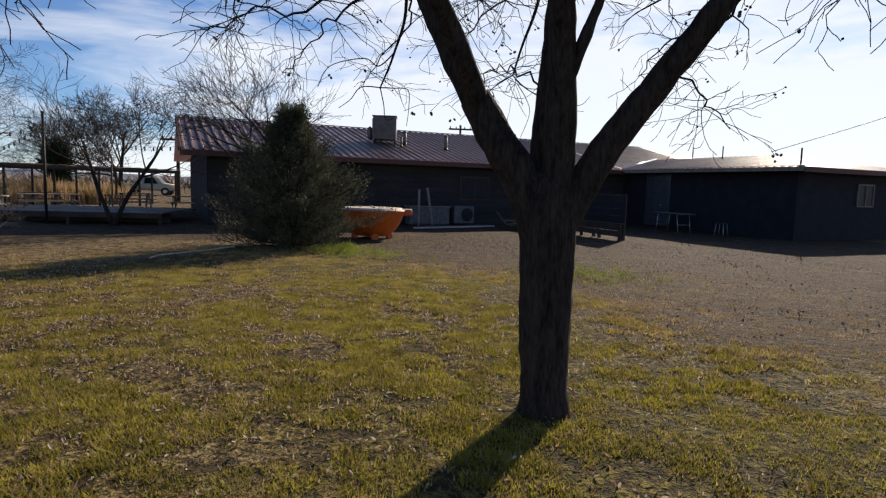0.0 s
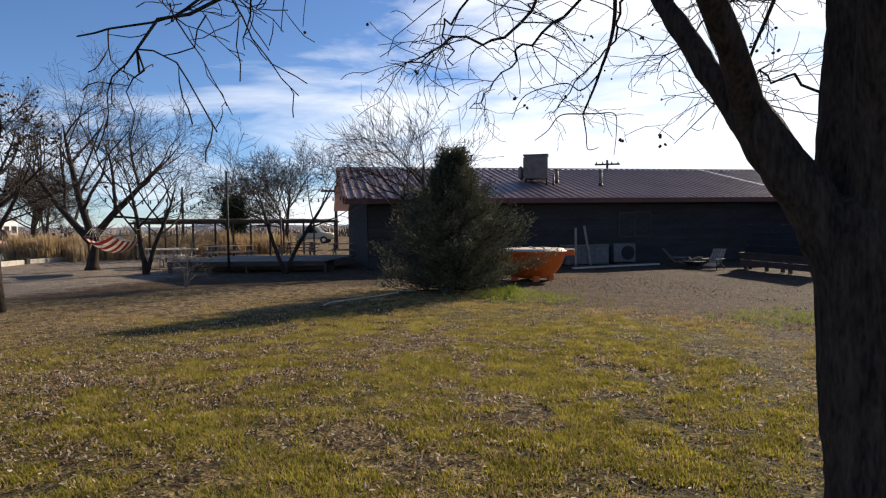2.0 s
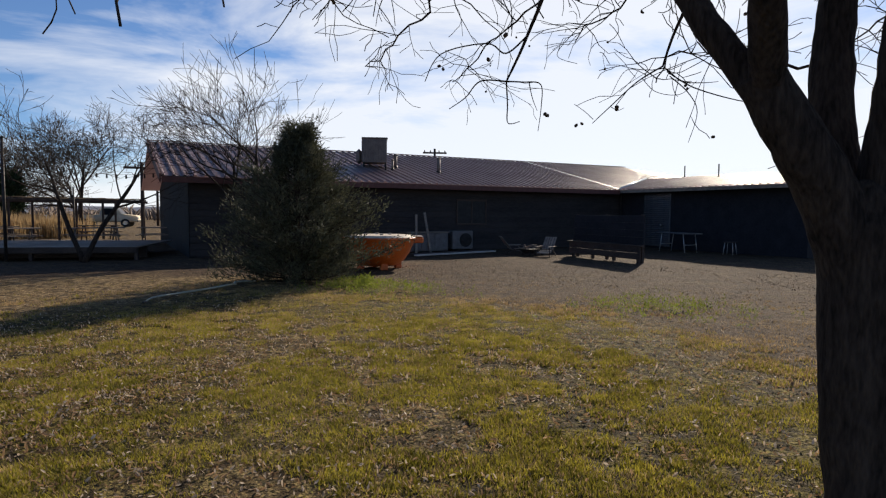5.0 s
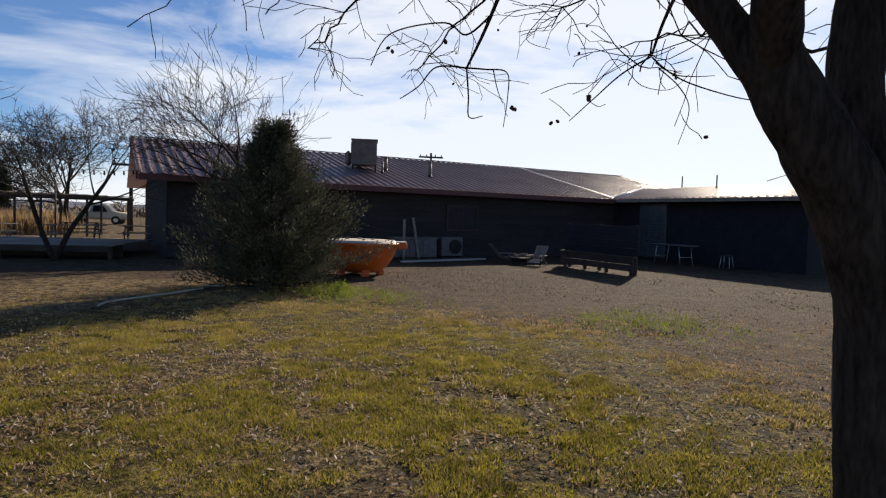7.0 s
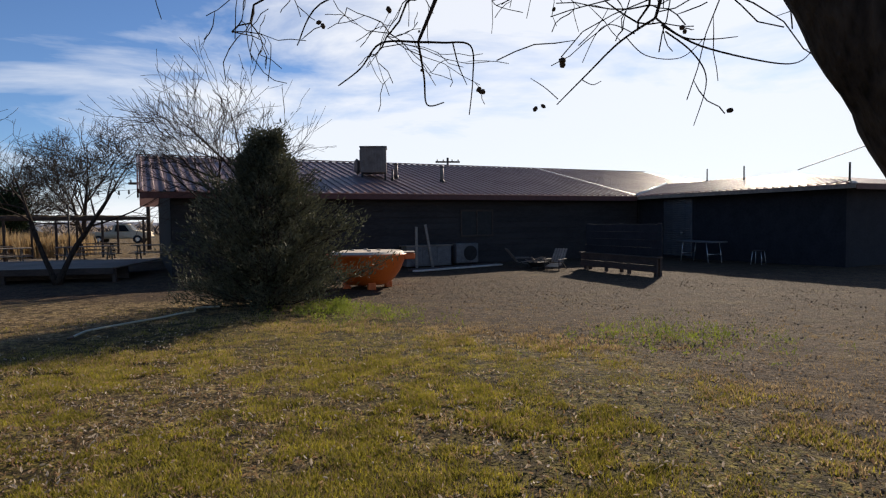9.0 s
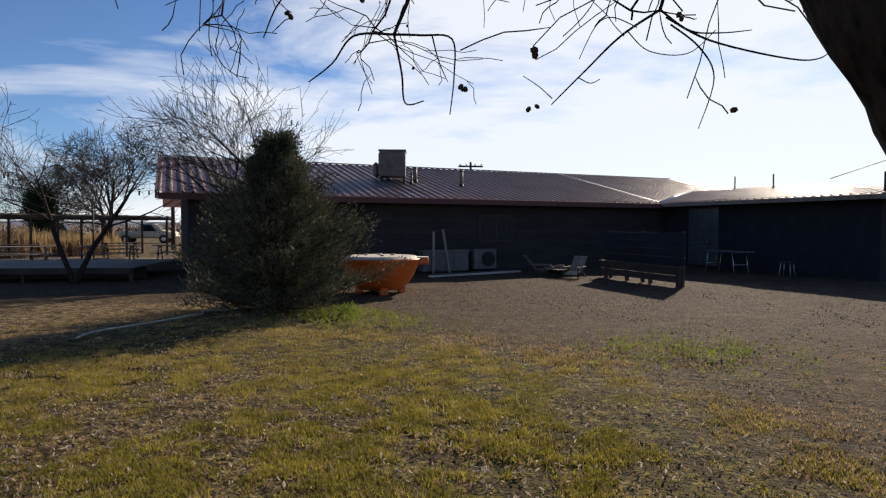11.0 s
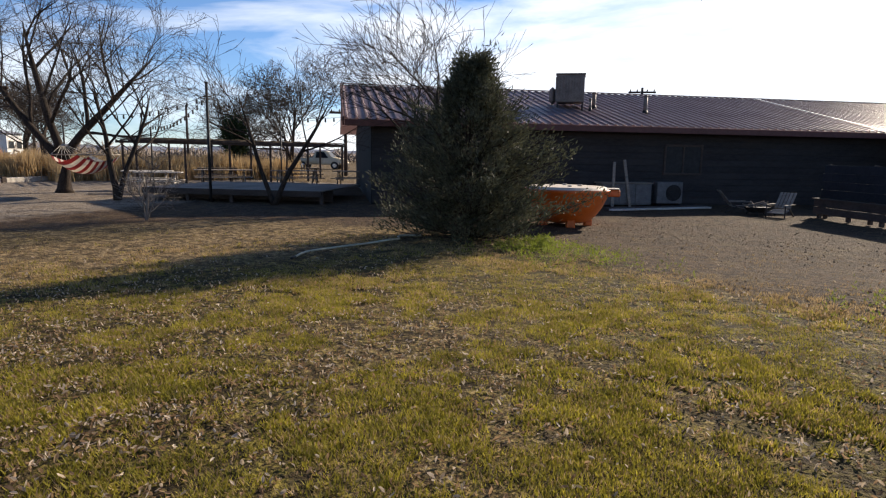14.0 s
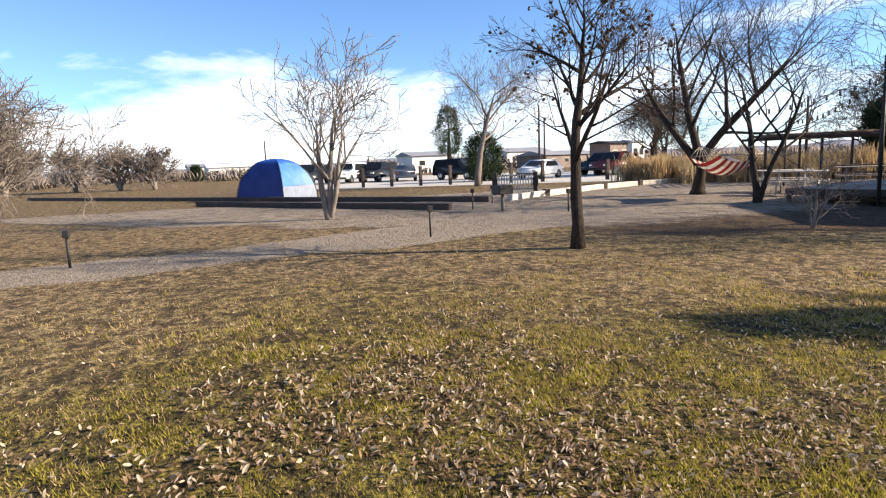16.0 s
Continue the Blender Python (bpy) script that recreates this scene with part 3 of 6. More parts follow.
# ---------------------------------------------------------------- trees
def grow(rng, out, p, d, length, r, level, top, spec):
    """Adds a branch and its side branches to out as (points, radii, level)."""
    steps = (9, 7, 6, 5, 4)[level]
    pts, radii, q, d = [p.copy()], [r], p.copy(), d.normalized()
    wander, lift = spec["wander"][level], spec["lift"][level]
    for i in range(steps):
        d = (d + Vector((rng.gauss(0, wander), rng.gauss(0, wander), rng.gauss(0, wander) + lift))).normalized()
        q = q + d * (length / steps)
        pts.append(q.copy())
        radii.append(max(spec["tip"], r * (1 - (i + 1) / steps * (0.55 if level < top else 0.8) - (0.36 if level < top else 0.1) * ((i + 1) / steps) ** 4)))
    out.append((pts, radii, level))
    if level >= top:
        return
    count = spec["count"][level]
    start = spec["bare"][level]
    for k in range(count):
        f = start + (1 - start) * (k + rng.random() * 0.8) / count
        f = min(f, 0.98)
        i = min(int(f * steps), steps - 1)
        base = pts[i].lerp(pts[i + 1], f * steps - i)
        along = (pts[i + 1] - pts[i]).normalized()
        side = along.orthogonal().normalized()
        side.rotate(Matrix.Rotation(rng.random() * 6.283, 3, along))
        ang = radians(rng.uniform(*spec["angle"][level]))
        way = along * math.cos(ang) + side * math.sin(ang)
        rr = radii[i] * rng.uniform(0.4, 0.6)
        grow(rng, out, base, way, length * rng.uniform(*spec["ratio"][level]) * (1.15 - 0.45 * f), rr, level + 1, top, spec)


OPEN = dict(wander=(0.05, 0.09, 0.12, 0.15, 0.15), lift=(0.03, 0.025, 0.02, 0.02, 0.0), count=(7, 7, 6, 5, 0), bare=(0.35, 0.25, 0.2, 0.15, 0),
            angle=((30, 62), (28, 55), (28, 55), (25, 60)), ratio=((0.65, 0.9), (0.58, 0.82), (0.5, 0.75), (0.45, 0.7)), tip=0.007)


def bare_tree(name, place, stems, seed, label, category="tree", spec=OPEN, top=4, bark=BARK, twig=YARDTWIG, pods=0, group=""):
    """A leafless tree. stems: (direction, length, radius) from the foot."""
    rng = random.Random(seed)
    tree = thing(name, Matrix.Translation((place[0], place[1], ground_z(*place[:2]) - 0.02)), label, category, group)
    wood, fine = [], []
    for d, length, r, *rise in stems:
        out = []
        grow(rng, out, Vector((0, 0, rise[0] if rise else 0)), Vector(d), length, r, 0, top if length > 1.6 or top < 4 else 0, spec)
        wood += [(p, q) for p, q, lv in out if lv == 0]
        fine += [(p, q, lv) for p, q, lv in out if lv > 0]
    for p, q in wood:
        q[0] *= 1.25
    tube_part("trunk", wood, bark, tree, 10, 0.012)
    for name, polys, mat, sides in (("branchwork", [(p, q) for p, q, lv in fine if lv <= 2], bark, 6), ("twig_crown", [(p, q) for p, q, lv in fine if lv > 2], twig, 3)):
        tube_part(name, polys, mat, tree, sides)["kind"] = "stuff"
    if pods:
        ends = [p[-1] for p, q, lv in fine if lv >= top]
        pod_cluster(tree, rng, [rng.choice(ends) for _ in range(pods)], 0.022, 0.04)
    return tree


def pod_cluster(tree, rng, places, lo, hi):
    """Dark dry fruits on the twigs, each a small rounded lump."""
    bm = bmesh.new()
    for c in places:
        for _ in range(rng.choice((1, 1, 2, 3))):
            s = rng.uniform(lo, hi)
            m = Matrix.Translation(Vector(c) + Vector((rng.gauss(0, s), rng.gauss(0, s), rng.gauss(-s, s)))) @ Euler((rng.random() * 3, rng.random() * 3, 0)).to_matrix().to_4x4() @ Matrix.Diagonal((s * 0.7, s * 0.8, s, 1))
            bmesh.ops.create_icosphere(bm, subdivisions=1, radius=1.0, matrix=m)
    ob = part("seed_cluster", bm, POD, tree, "dark dry seed pods", soft=True)
    ob["kind"] = "stuff"


def front_tree():
    """The big bare tree beside which the walk begins: a stout trunk and leaning limbs."""
    rng = random.Random(4)
    foot = Vector((0.98, 4.38, 0))
    stand = Vector((0.935, 4.23, 0))
    tree = thing("shade_tree", Matrix.Translation(stand), "stout leafless shade tree with several leaning limbs on the lawn", "tree")

    def at(*points):
        return [Vector(p) - foot for p in points]

    trunk = bent(at((0.985, 4.38, -0.06), (0.98, 4.38, 0.12), (0.97, 4.41, 0.5), (0.965, 4.43, 1.0), (0.96, 4.44, 1.4), (0.96, 4.45, 1.62)), 0.19, 0.2, 6)
    for i, r in enumerate((0.26, 0.23, 0.205, 0.19, 0.178, 0.17, 0.162)):
        trunk[1][i] = r
    n = len(trunk[1])
    for i in range(7, n):
        f = (i - 7) / (n - 8)
        trunk[1][i] = 0.158 + 0.048 * f if f < 0.75 else 0.194 - 0.26 * (f - 0.75)
    tube_part("trunk", [trunk], BARK, tree, 22, 0.014, "rough dark trunk")
    limbs = {
        "l1": bent(at((0.95, 4.42, 1.1), (0.81, 4.42, 1.5), (0.62, 4.41, 1.8), (0.45, 4.43, 2.1)), 0.15, 0.105),
        "l1a": bent(at((0.48, 4.44, 2.0), (0.31, 4.56, 2.3), (0.17, 4.69, 2.6), (0.0, 4.87, 3.0), (-0.25, 5.3, 3.9), (-0.5, 5.9, 4.9)), 0.078, 0.035),
        "l1b": bent(at((0.49, 4.43, 1.98), (0.37, 4.22, 2.3), (0.22, 4.02, 2.6), (0.0, 3.8, 3.0), (-0.2, 3.6, 3.9), (-0.4, 3.5, 5.0)), 0.08, 0.035),
        "m1": bent(at((0.95, 4.5, 1.25), (0.95, 4.66, 1.7), (0.97, 4.74, 2.2), (1.0, 4.78, 2.8), (1.05, 5.1, 3.8), (1.1, 5.5, 5.3)), 0.135, 0.04),
        "m2": bent(at((0.99, 4.44, 1.25), (1.01, 4.38, 1.7), (0.99, 4.27, 2.2), (0.95, 4.1, 2.8), (0.9, 3.8, 3.9), (0.85, 3.5, 5.2)), 0.125, 0.04),
        "m3": bent(at((1.0, 4.26, 2.12), (1.1, 4.22, 2.4), (1.24, 4.2, 2.85), (1.5, 4.2, 4.0)), 0.045, 0.02),
        "r1": bent(at((1.0, 4.46, 1.2), (1.26, 4.42, 1.7), (1.6, 4.3, 2.2), (2.02, 4.18, 2.8), (2.6, 4.2, 3.7), (3.2, 4.4, 4.8)), 0.125, 0.035),
    }
    for pts, radii in limbs.values():
        tube_part("limb", [(pts, radii)], BARK, tree, 14, 0.012)
    spec = dict(wander=(0.1, 0.16, 0.2, 0.24, 0.24), lift=(-0.03, -0.05, -0.06, -0.05, -0.03), count=(6, 6, 5, 3, 0), bare=(0.25, 0.15, 0.12, 0.1, 0),
                angle=((30, 65), (30, 65), (30, 70), (30, 70)), ratio=((0.5, 0.75), (0.45, 0.7), (0.4, 0.65), (0.4, 0.6)), tip=0.0025)
    out = []
    # side boughs that spread from the high parts of the limbs
    for name in ("l1a", "l1b", "m1", "m2", "r1"):
        pts, radii = limbs[name]
        n = len(pts)
        for k in range(6):
            i = min(int(n * (0.62 + 0.36 * (k + rng.random() * 0.7) / 6)), n - 2)
            a = rng.random() * 6.283
            grow(rng, out, pts[i], Vector((math.cos(a), math.sin(a), rng.uniform(0.1, 0.7))), rng.uniform(1.0, 1.8), max(0.014, radii[i] * 0.36), 1, 4, spec)
    top_a, top_b, top_m, top_r = (Vector(limbs[k][0][-9]) + foot for k in ("l1a", "l1b", "m1", "r1"))
    # boughs that droop, from their limb outwards to the hanging end
    bare_boughs = [
        ([top_a, (-0.4, 5.9, 3.2), (-0.53, 6.08, 2.78), (-0.67, 6.15, 2.47)], 0.02, 0.007),
        ([top_m, (0.8, 6.2, 3.3), (0.68, 6.45, 2.95), (0.6, 6.5, 2.67)], 0.02, 0.008),
        ([(-0.53, 6.08, 2.78), (-0.68, 6.1, 2.66), (-0.82, 6.1, 2.73), (-1.15, 6.12, 2.66), (-1.27, 6.12, 2.46)], 0.007, 0.003),
        ([(-0.67, 6.15, 2.47), (-0.86, 6.17, 2.475), (-0.97, 6.2, 2.36), (-1.09, 6.22, 2.28)], 0.006, 0.003),
        ([(-0.67, 6.15, 2.47), (-0.55, 6.17, 2.47), (-0.41, 6.2, 2.46), (-0.4, 6.22, 2.3), (-0.42, 6.23, 2.12)], 0.006, 0.0025),
        ([(-0.5, 6.18, 2.475), (-0.47, 6.2, 2.36), (-0.43, 6.22, 2.27)], 0.004, 0.002),
        ([(-0.67, 6.15, 2.47), (-0.65, 6.25, 2.32), (-0.64, 6.3, 2.19), (-0.55, 6.3, 2.2)], 0.006, 0.003),
        ([(0.6, 6.5, 2.67), (0.42, 6.55, 2.56), (0.25, 6.6, 2.4), (0.085, 6.64, 2.24)], 0.007, 0.003),
        ([(0.09, 6.63, 2.27), (0.02, 6.65, 2.34), (-0.06, 6.67, 2.4)], 0.003, 0.002),
        ([(0.22, 6.6, 2.37), (0.28, 6.6, 2.34), (0.33, 6.6, 2.36)], 0.003, 0.002),
        ([(0.6, 6.48, 2.66), (0.72, 6.42, 2.54), (0.86, 6.4, 2.52), (1.0, 6.4, 2.53)], 0.006, 0.002),
        ([(0.62, 6.46, 2.62), (0.8, 6.38, 2.48), (1.1, 6.3, 2.37), (1.25, 6.28, 2.36), (1.33, 6.27, 2.44)], 0.006, 0.002),
        ([(0.64, 6.45, 2.58), (0.72, 6.28, 2.42), (0.76, 6.2, 2.26), (0.68, 6.15, 2.03)], 0.005, 0.002),
        ([(0.45, 6.53, 2.58), (0.55, 6.5, 2.47), (0.72, 6.45, 2.44), (0.84, 6.42, 2.54)], 0.003, 0.002),
        ([(0.5, 6.54, 2.6), (0.38, 6.56, 2.66), (0.3, 6.57, 2.62), (0.22, 6.58, 2.46)], 0.003, 0.002),
        ([top_m, (0.3, 5.8, 3.2), (0.0, 6.0, 3.0), (-0.2, 6.1, 2.8), (-0.3, 6.15, 2.66), (-0.15, 6.15, 2.6)], 0.005, 0.002),
    ]
    reach = Vector((0.17, 0.05, -0.035))
    for points, r0, r1 in bare_boughs:
        pts, radii = bent(at(*[p if isinstance(p, Vector) else Vector(p) + reach for p in points]), r0, r1, 6)
        out.append((pts, radii, 2))
    # boughs with many side twigs
    hang = [
        ([top_b, (-0.9, 3.5, 3.05), (-1.55, 2.95, 2.65), (-1.95, 2.6, 2.1)], 0.024),
        ([(-0.9, 3.5, 3.05), (-1.5, 3.5, 2.85), (-2.2, 3.3, 2.6), (-2.75, 3.1, 2.45)], 0.016),
        ([top_b, (-0.5, 3.65, 3.3), (-0.95, 4.0, 2.95), (-1.3, 4.3, 2.75), (-1.4, 4.5, 2.55)], 0.016),
        ([top_a, (-1.0, 5.6, 3.2), (-1.6, 5.4, 2.95), (-2.0, 5.2, 2.7)], 0.022),
        ([top_a, (-0.7, 5.75, 3.3), (-1.2, 6.1, 3.0), (-1.5, 6.4, 2.85), (-1.75, 6.6, 2.68)], 0.018),
        ([top_a, (-0.3, 5.8, 3.3), (-0.5, 6.4, 3.05), (-0.8, 6.9, 2.9), (-1.05, 7.2, 2.7)], 0.016),
        ([top_m, (0.6, 5.9, 3.35), (0.2, 6.3, 3.1), (-0.05, 6.6, 2.95)], 0.018),
        ([top_r, (2.3, 5.4, 3.1), (2.0, 5.9, 2.85), (1.75, 6.3, 2.65)], 0.02),
        ([top_r, (2.7, 4.3, 3.0), (2.4, 3.9, 2.8), (2.2, 3.7, 2.6)], 0.02),
        ([(1.5, 4.58, 2.22), (1.75, 4.9, 2.35), (2.05, 5.2, 2.3), (2.3, 5.4, 2.15)], 0.014),
        ([(0.86, 4.76, 2.3), (0.6, 5.2, 2.45), (0.4, 5.5, 2.5), (0.3, 5.8, 2.35)], 0.012),
    ]
    for points, r in hang:
        pts, radii = bent(at(*[p if isinstance(p, Vector) else Vector(p) + reach for p in points]), r * 0.8, 0.004, 6)
        bend = Vector((0, 0, 0))
        for i in range(1, len(pts)):
            bend = bend * 0.72 + Vector((rng.gauss(0, 0.03), rng.gauss(0, 0.03), rng.gauss(0, 0.03)))
            pts[i] = pts[i] + bend
        out.append((pts, radii, 2))
        for k in range(15):
            i = rng.randrange(len(pts) // 3, len(pts) - 1)
            a = rng.random() * 6.283
            grow(rng, out, pts[i], Vector((math.cos(a), math.sin(a), rng.uniform(-0.6, 0.4))), rng.uniform(0.25, 0.75), max(0.004, radii[i] * 0.55), 3, 4, spec)
    tube_part("bough_crown", [(p, q) for p, q, lv in out if lv <= 2], BARK, tree, 6)["kind"] = "stuff"
    ob = tube_part("twig_crown", [(p, q) for p, q, lv in out if lv > 2], TWIG, tree, 4)
    ob["kind"] = "stuff"
    ends = [p[-1] for p, q, lv in out if lv >= 3]
    pod_cluster(tree, rng, [rng.choice(ends) for _ in range(330)], 0.01, 0.018)
    few = at(*[Vector(q) + Vector((0.1, 0.15, 0)) for q in ((-0.29, 6.12, 2.21), (-1.11, 6.02, 2.58), (-1.06, 6.02, 2.51), (-0.76, 6.0, 2.62), (0.083, 6.6, 2.23))])
    pod_cluster(tree, rng, few, 0.016, 0.022)


front_tree()

# trees of the yard, near to far
bare_tree("ash_tree", (-11.55, 9.1), [((0.02, 0.0, 1), 3.7, 0.105)], 11, "young leafless tree with dark seed clusters on the lawn", spec=dict(OPEN, count=(13, 6, 4, 3, 0), ratio=((0.36, 0.58), (0.5, 0.75), (0.5, 0.75), (0.45, 0.7)), bare=(0.36, 0.2, 0.2, 0.15, 0), wander=(0.04, 0.07, 0.09, 0.1, 0.1), tip=0.004), pods=230)
bare_tree("ash_tree", (-16.4, 17.85), [((-0.3, 0.1, 1), 3.5, 0.1), ((0.14, 0.2, 1), 3.5, 0.085)], 23, "leafless forked tree holding one end of the hammock", spec=dict(OPEN, tip=0.0045, count=(7, 5, 4, 3, 0), wander=(0.05, 0.08, 0.1, 0.1, 0.1)))
bare_tree("mulberry_tree", (-20.6, 19.5), [((0.0, 0.0, 1), 1.55, 0.26), ((-0.6, -0.35, 0.7), 4.4, 0.15, 1.15), ((0.55, 0.35, 0.8), 4.4, 0.15, 1.2), ((-0.15, -0.05, 1), 4.6, 0.15, 1.25)], 31, "broad old leafless tree with heavy spreading limbs", spec=dict(OPEN, tip=0.0055, count=(7, 5, 5, 3, 0), bare=(0.2, 0.25, 0.2, 0.15, 0), wander=(0.06, 0.09, 0.1, 0.1, 0.1)))
bare_tree("mesquite_tree", (-11.3, 18.6), [((-0.42, 0.0, 1), 3.3, 0.075), ((0.25, 0.2, 1), 3.5, 0.08)], 42, "slim two-stemmed leafless tree in front of the deck", spec=dict(OPEN, tip=0.0055, count=(6, 4, 3, 2, 0), ratio=((0.5, 0.75), (0.6, 0.85), (0.6, 0.85), (0.6, 0.85)), wander=(0.06, 0.08, 0.1, 0.1, 0.1), bare=(0.5, 0.25, 0.2, 0.15, 0)))
bare_tree("chinaberry_tree", (-7.0, 19.6), [((0.05, 0.0, 1), 3.55, 0.13), ((-0.3, 0.1, 1), 3.25, 0.09)], 57, "leafless tree with a fan of upright twigs beside the house", twig=TWIG, spec=dict(OPEN, count=(9, 5, 4, 2, 0), ratio=((0.7, 0.95), (0.6, 0.85), (0.6, 0.85), (0.6, 0.85)), wander=(0.05, 0.09, 0.11, 0.12, 0.12), lift=(0.03, 0.03, 0.035, 0.03, 0.02), bare=(0.5, 0.2, 0.2, 0.15, 0), tip=0.006, angle=((35, 75), (25, 45), (22, 42), (20, 40))))
bare_tree("young_tree", (-20.1, 6.35), [((-0.2, -0.25, 1), 2.9, 0.1), ((0.15, 0.35, 1), 2.6, 0.08), ((0.02, 0.1, 1), 3.1, 0.09)], 63, "pale leafless tree with several upright stems", bark=PALE_BARK, twig=PALE_BARK, spec=dict(OPEN, count=(6, 4, 3, 2, 0), tip=0.009, bare=(0.3, 0.25, 0.2, 0.15, 0), angle=((25, 50), (25, 50), (25, 55), (25, 60))))
bare_tree("young_tree", (-36.8, 17.6), [((0.0, 0.0, 1), 5.8, 0.19), ((-0.2, 0.3, 1), 5.0, 0.12)], 71, "pale leafless tree beside the parking lot", bark=PALE_BARK, twig=PALE_BARK, spec=dict(OPEN, count=(7, 6, 5, 3, 0), bare=(0.45, 0.25, 0.2, 0.15, 0), tip=0.008))
bare_tree("desert_willow", (-18.1, -2.05), [((-0.1, 0.75, 0.75), 2.7, 0.055), ((0.1, 0.5, 1), 2.5, 0.05), ((-0.2, 0.2, 1), 2.6, 0.05)], 83, "sprawling pale leafless shrub tree beside the path", bark=PALE_BARK, twig=PALE_BARK, spec=dict(OPEN, count=(7, 6, 5, 4, 0), bare=(0.25, 0.2, 0.2, 0.15, 0)))
bare_tree("sapling", (-11.4, 13.95), [((0.1, 0, 1), 0.95, 0.03), ((-0.4, 0.1, 1), 0.75, 0.02), ((0.5, 0.1, 1), 0.75, 0.02)], 91, "small leafless sapling in bare soil", spec=dict(OPEN, count=(6, 4, 3, 2, 0), bare=(0.25, 0.2, 0.2, 0.15, 0), tip=0.0035), top=3, bark=PALE_BARK, twig=PALE_BARK)
for i, (x, y, h) in enumerate(((-23.1, 37.8, 4.6), (-31.3, 43.2, 4.0), (-50.4, 42.0, 5.0), (-42.7, 34.6, 4.2))):
    bare_tree("field_tree", (x, y), [((0.1, 0, 1), h, 0.16), ((-0.3, 0.2, 1), h * 0.9, 0.13)], 101 + i, "distant leafless tree beyond the dry grass", spec=dict(OPEN, count=(8, 7, 6, 4, 0), tip=0.01), group="field trees")
for i, (x, y, h) in enumerate(((-71.5, -11.2, 3.0), (-68.2, -6.7, 2.9), (-66.7, -3.5, 2.7), (-94.5, -21.8, 4.0), (-60.5, -13.8, 3.0))):
    bare_tree("field_tree", (x, y), [((0.1, 0, 1), h, 0.2), ((-0.3, 0.2, 1), h * 0.9, 0.15), ((0.1, -0.4, 1), h * 0.9, 0.15)], 131 + i, "distant leafless tree on the dry field", bark=PALE_BARK, twig=FARTREE, spec=dict(OPEN, count=(7, 6, 5, 4, 0), bare=(0.2, 0.15, 0.1, 0.1, 0), tip=0.02), group="field trees")


def foliage(name, parent, rng, points, mat, size, count, up=0.35, label=""):
    """Sprays of narrow leaves round points (place, outward direction)."""
    verts, faces = [], []
    for c, o in points:
        for _ in range(count):
            w = (o + Vector((rng.gauss(0, 0.55), rng.gauss(0, 0.55), rng.gauss(up, 0.45)))).normalized()
            p = c + Vector((rng.gauss(0, 1), rng.gauss(0, 1), rng.gauss(0, 1))) * size * 0.9
            s = w.orthogonal().normalized()
            s.rotate(Matrix.Rotation(rng.random() * 6.283, 3, w))
            length, wide = size * rng.uniform(0.7, 1.5), size * rng.uniform(0.09, 0.16)
            b = len(verts)
            verts += [p - s * wide * 0.4, p + w * length * 0.5 - s * wide, p + w * length, p + w * length * 0.5 + s * wide]
            faces.append((b, b + 1, b + 2, b + 3))
    ob = part(name, mesh_from(name, verts, faces, mat), mat, parent, label)
    return ob


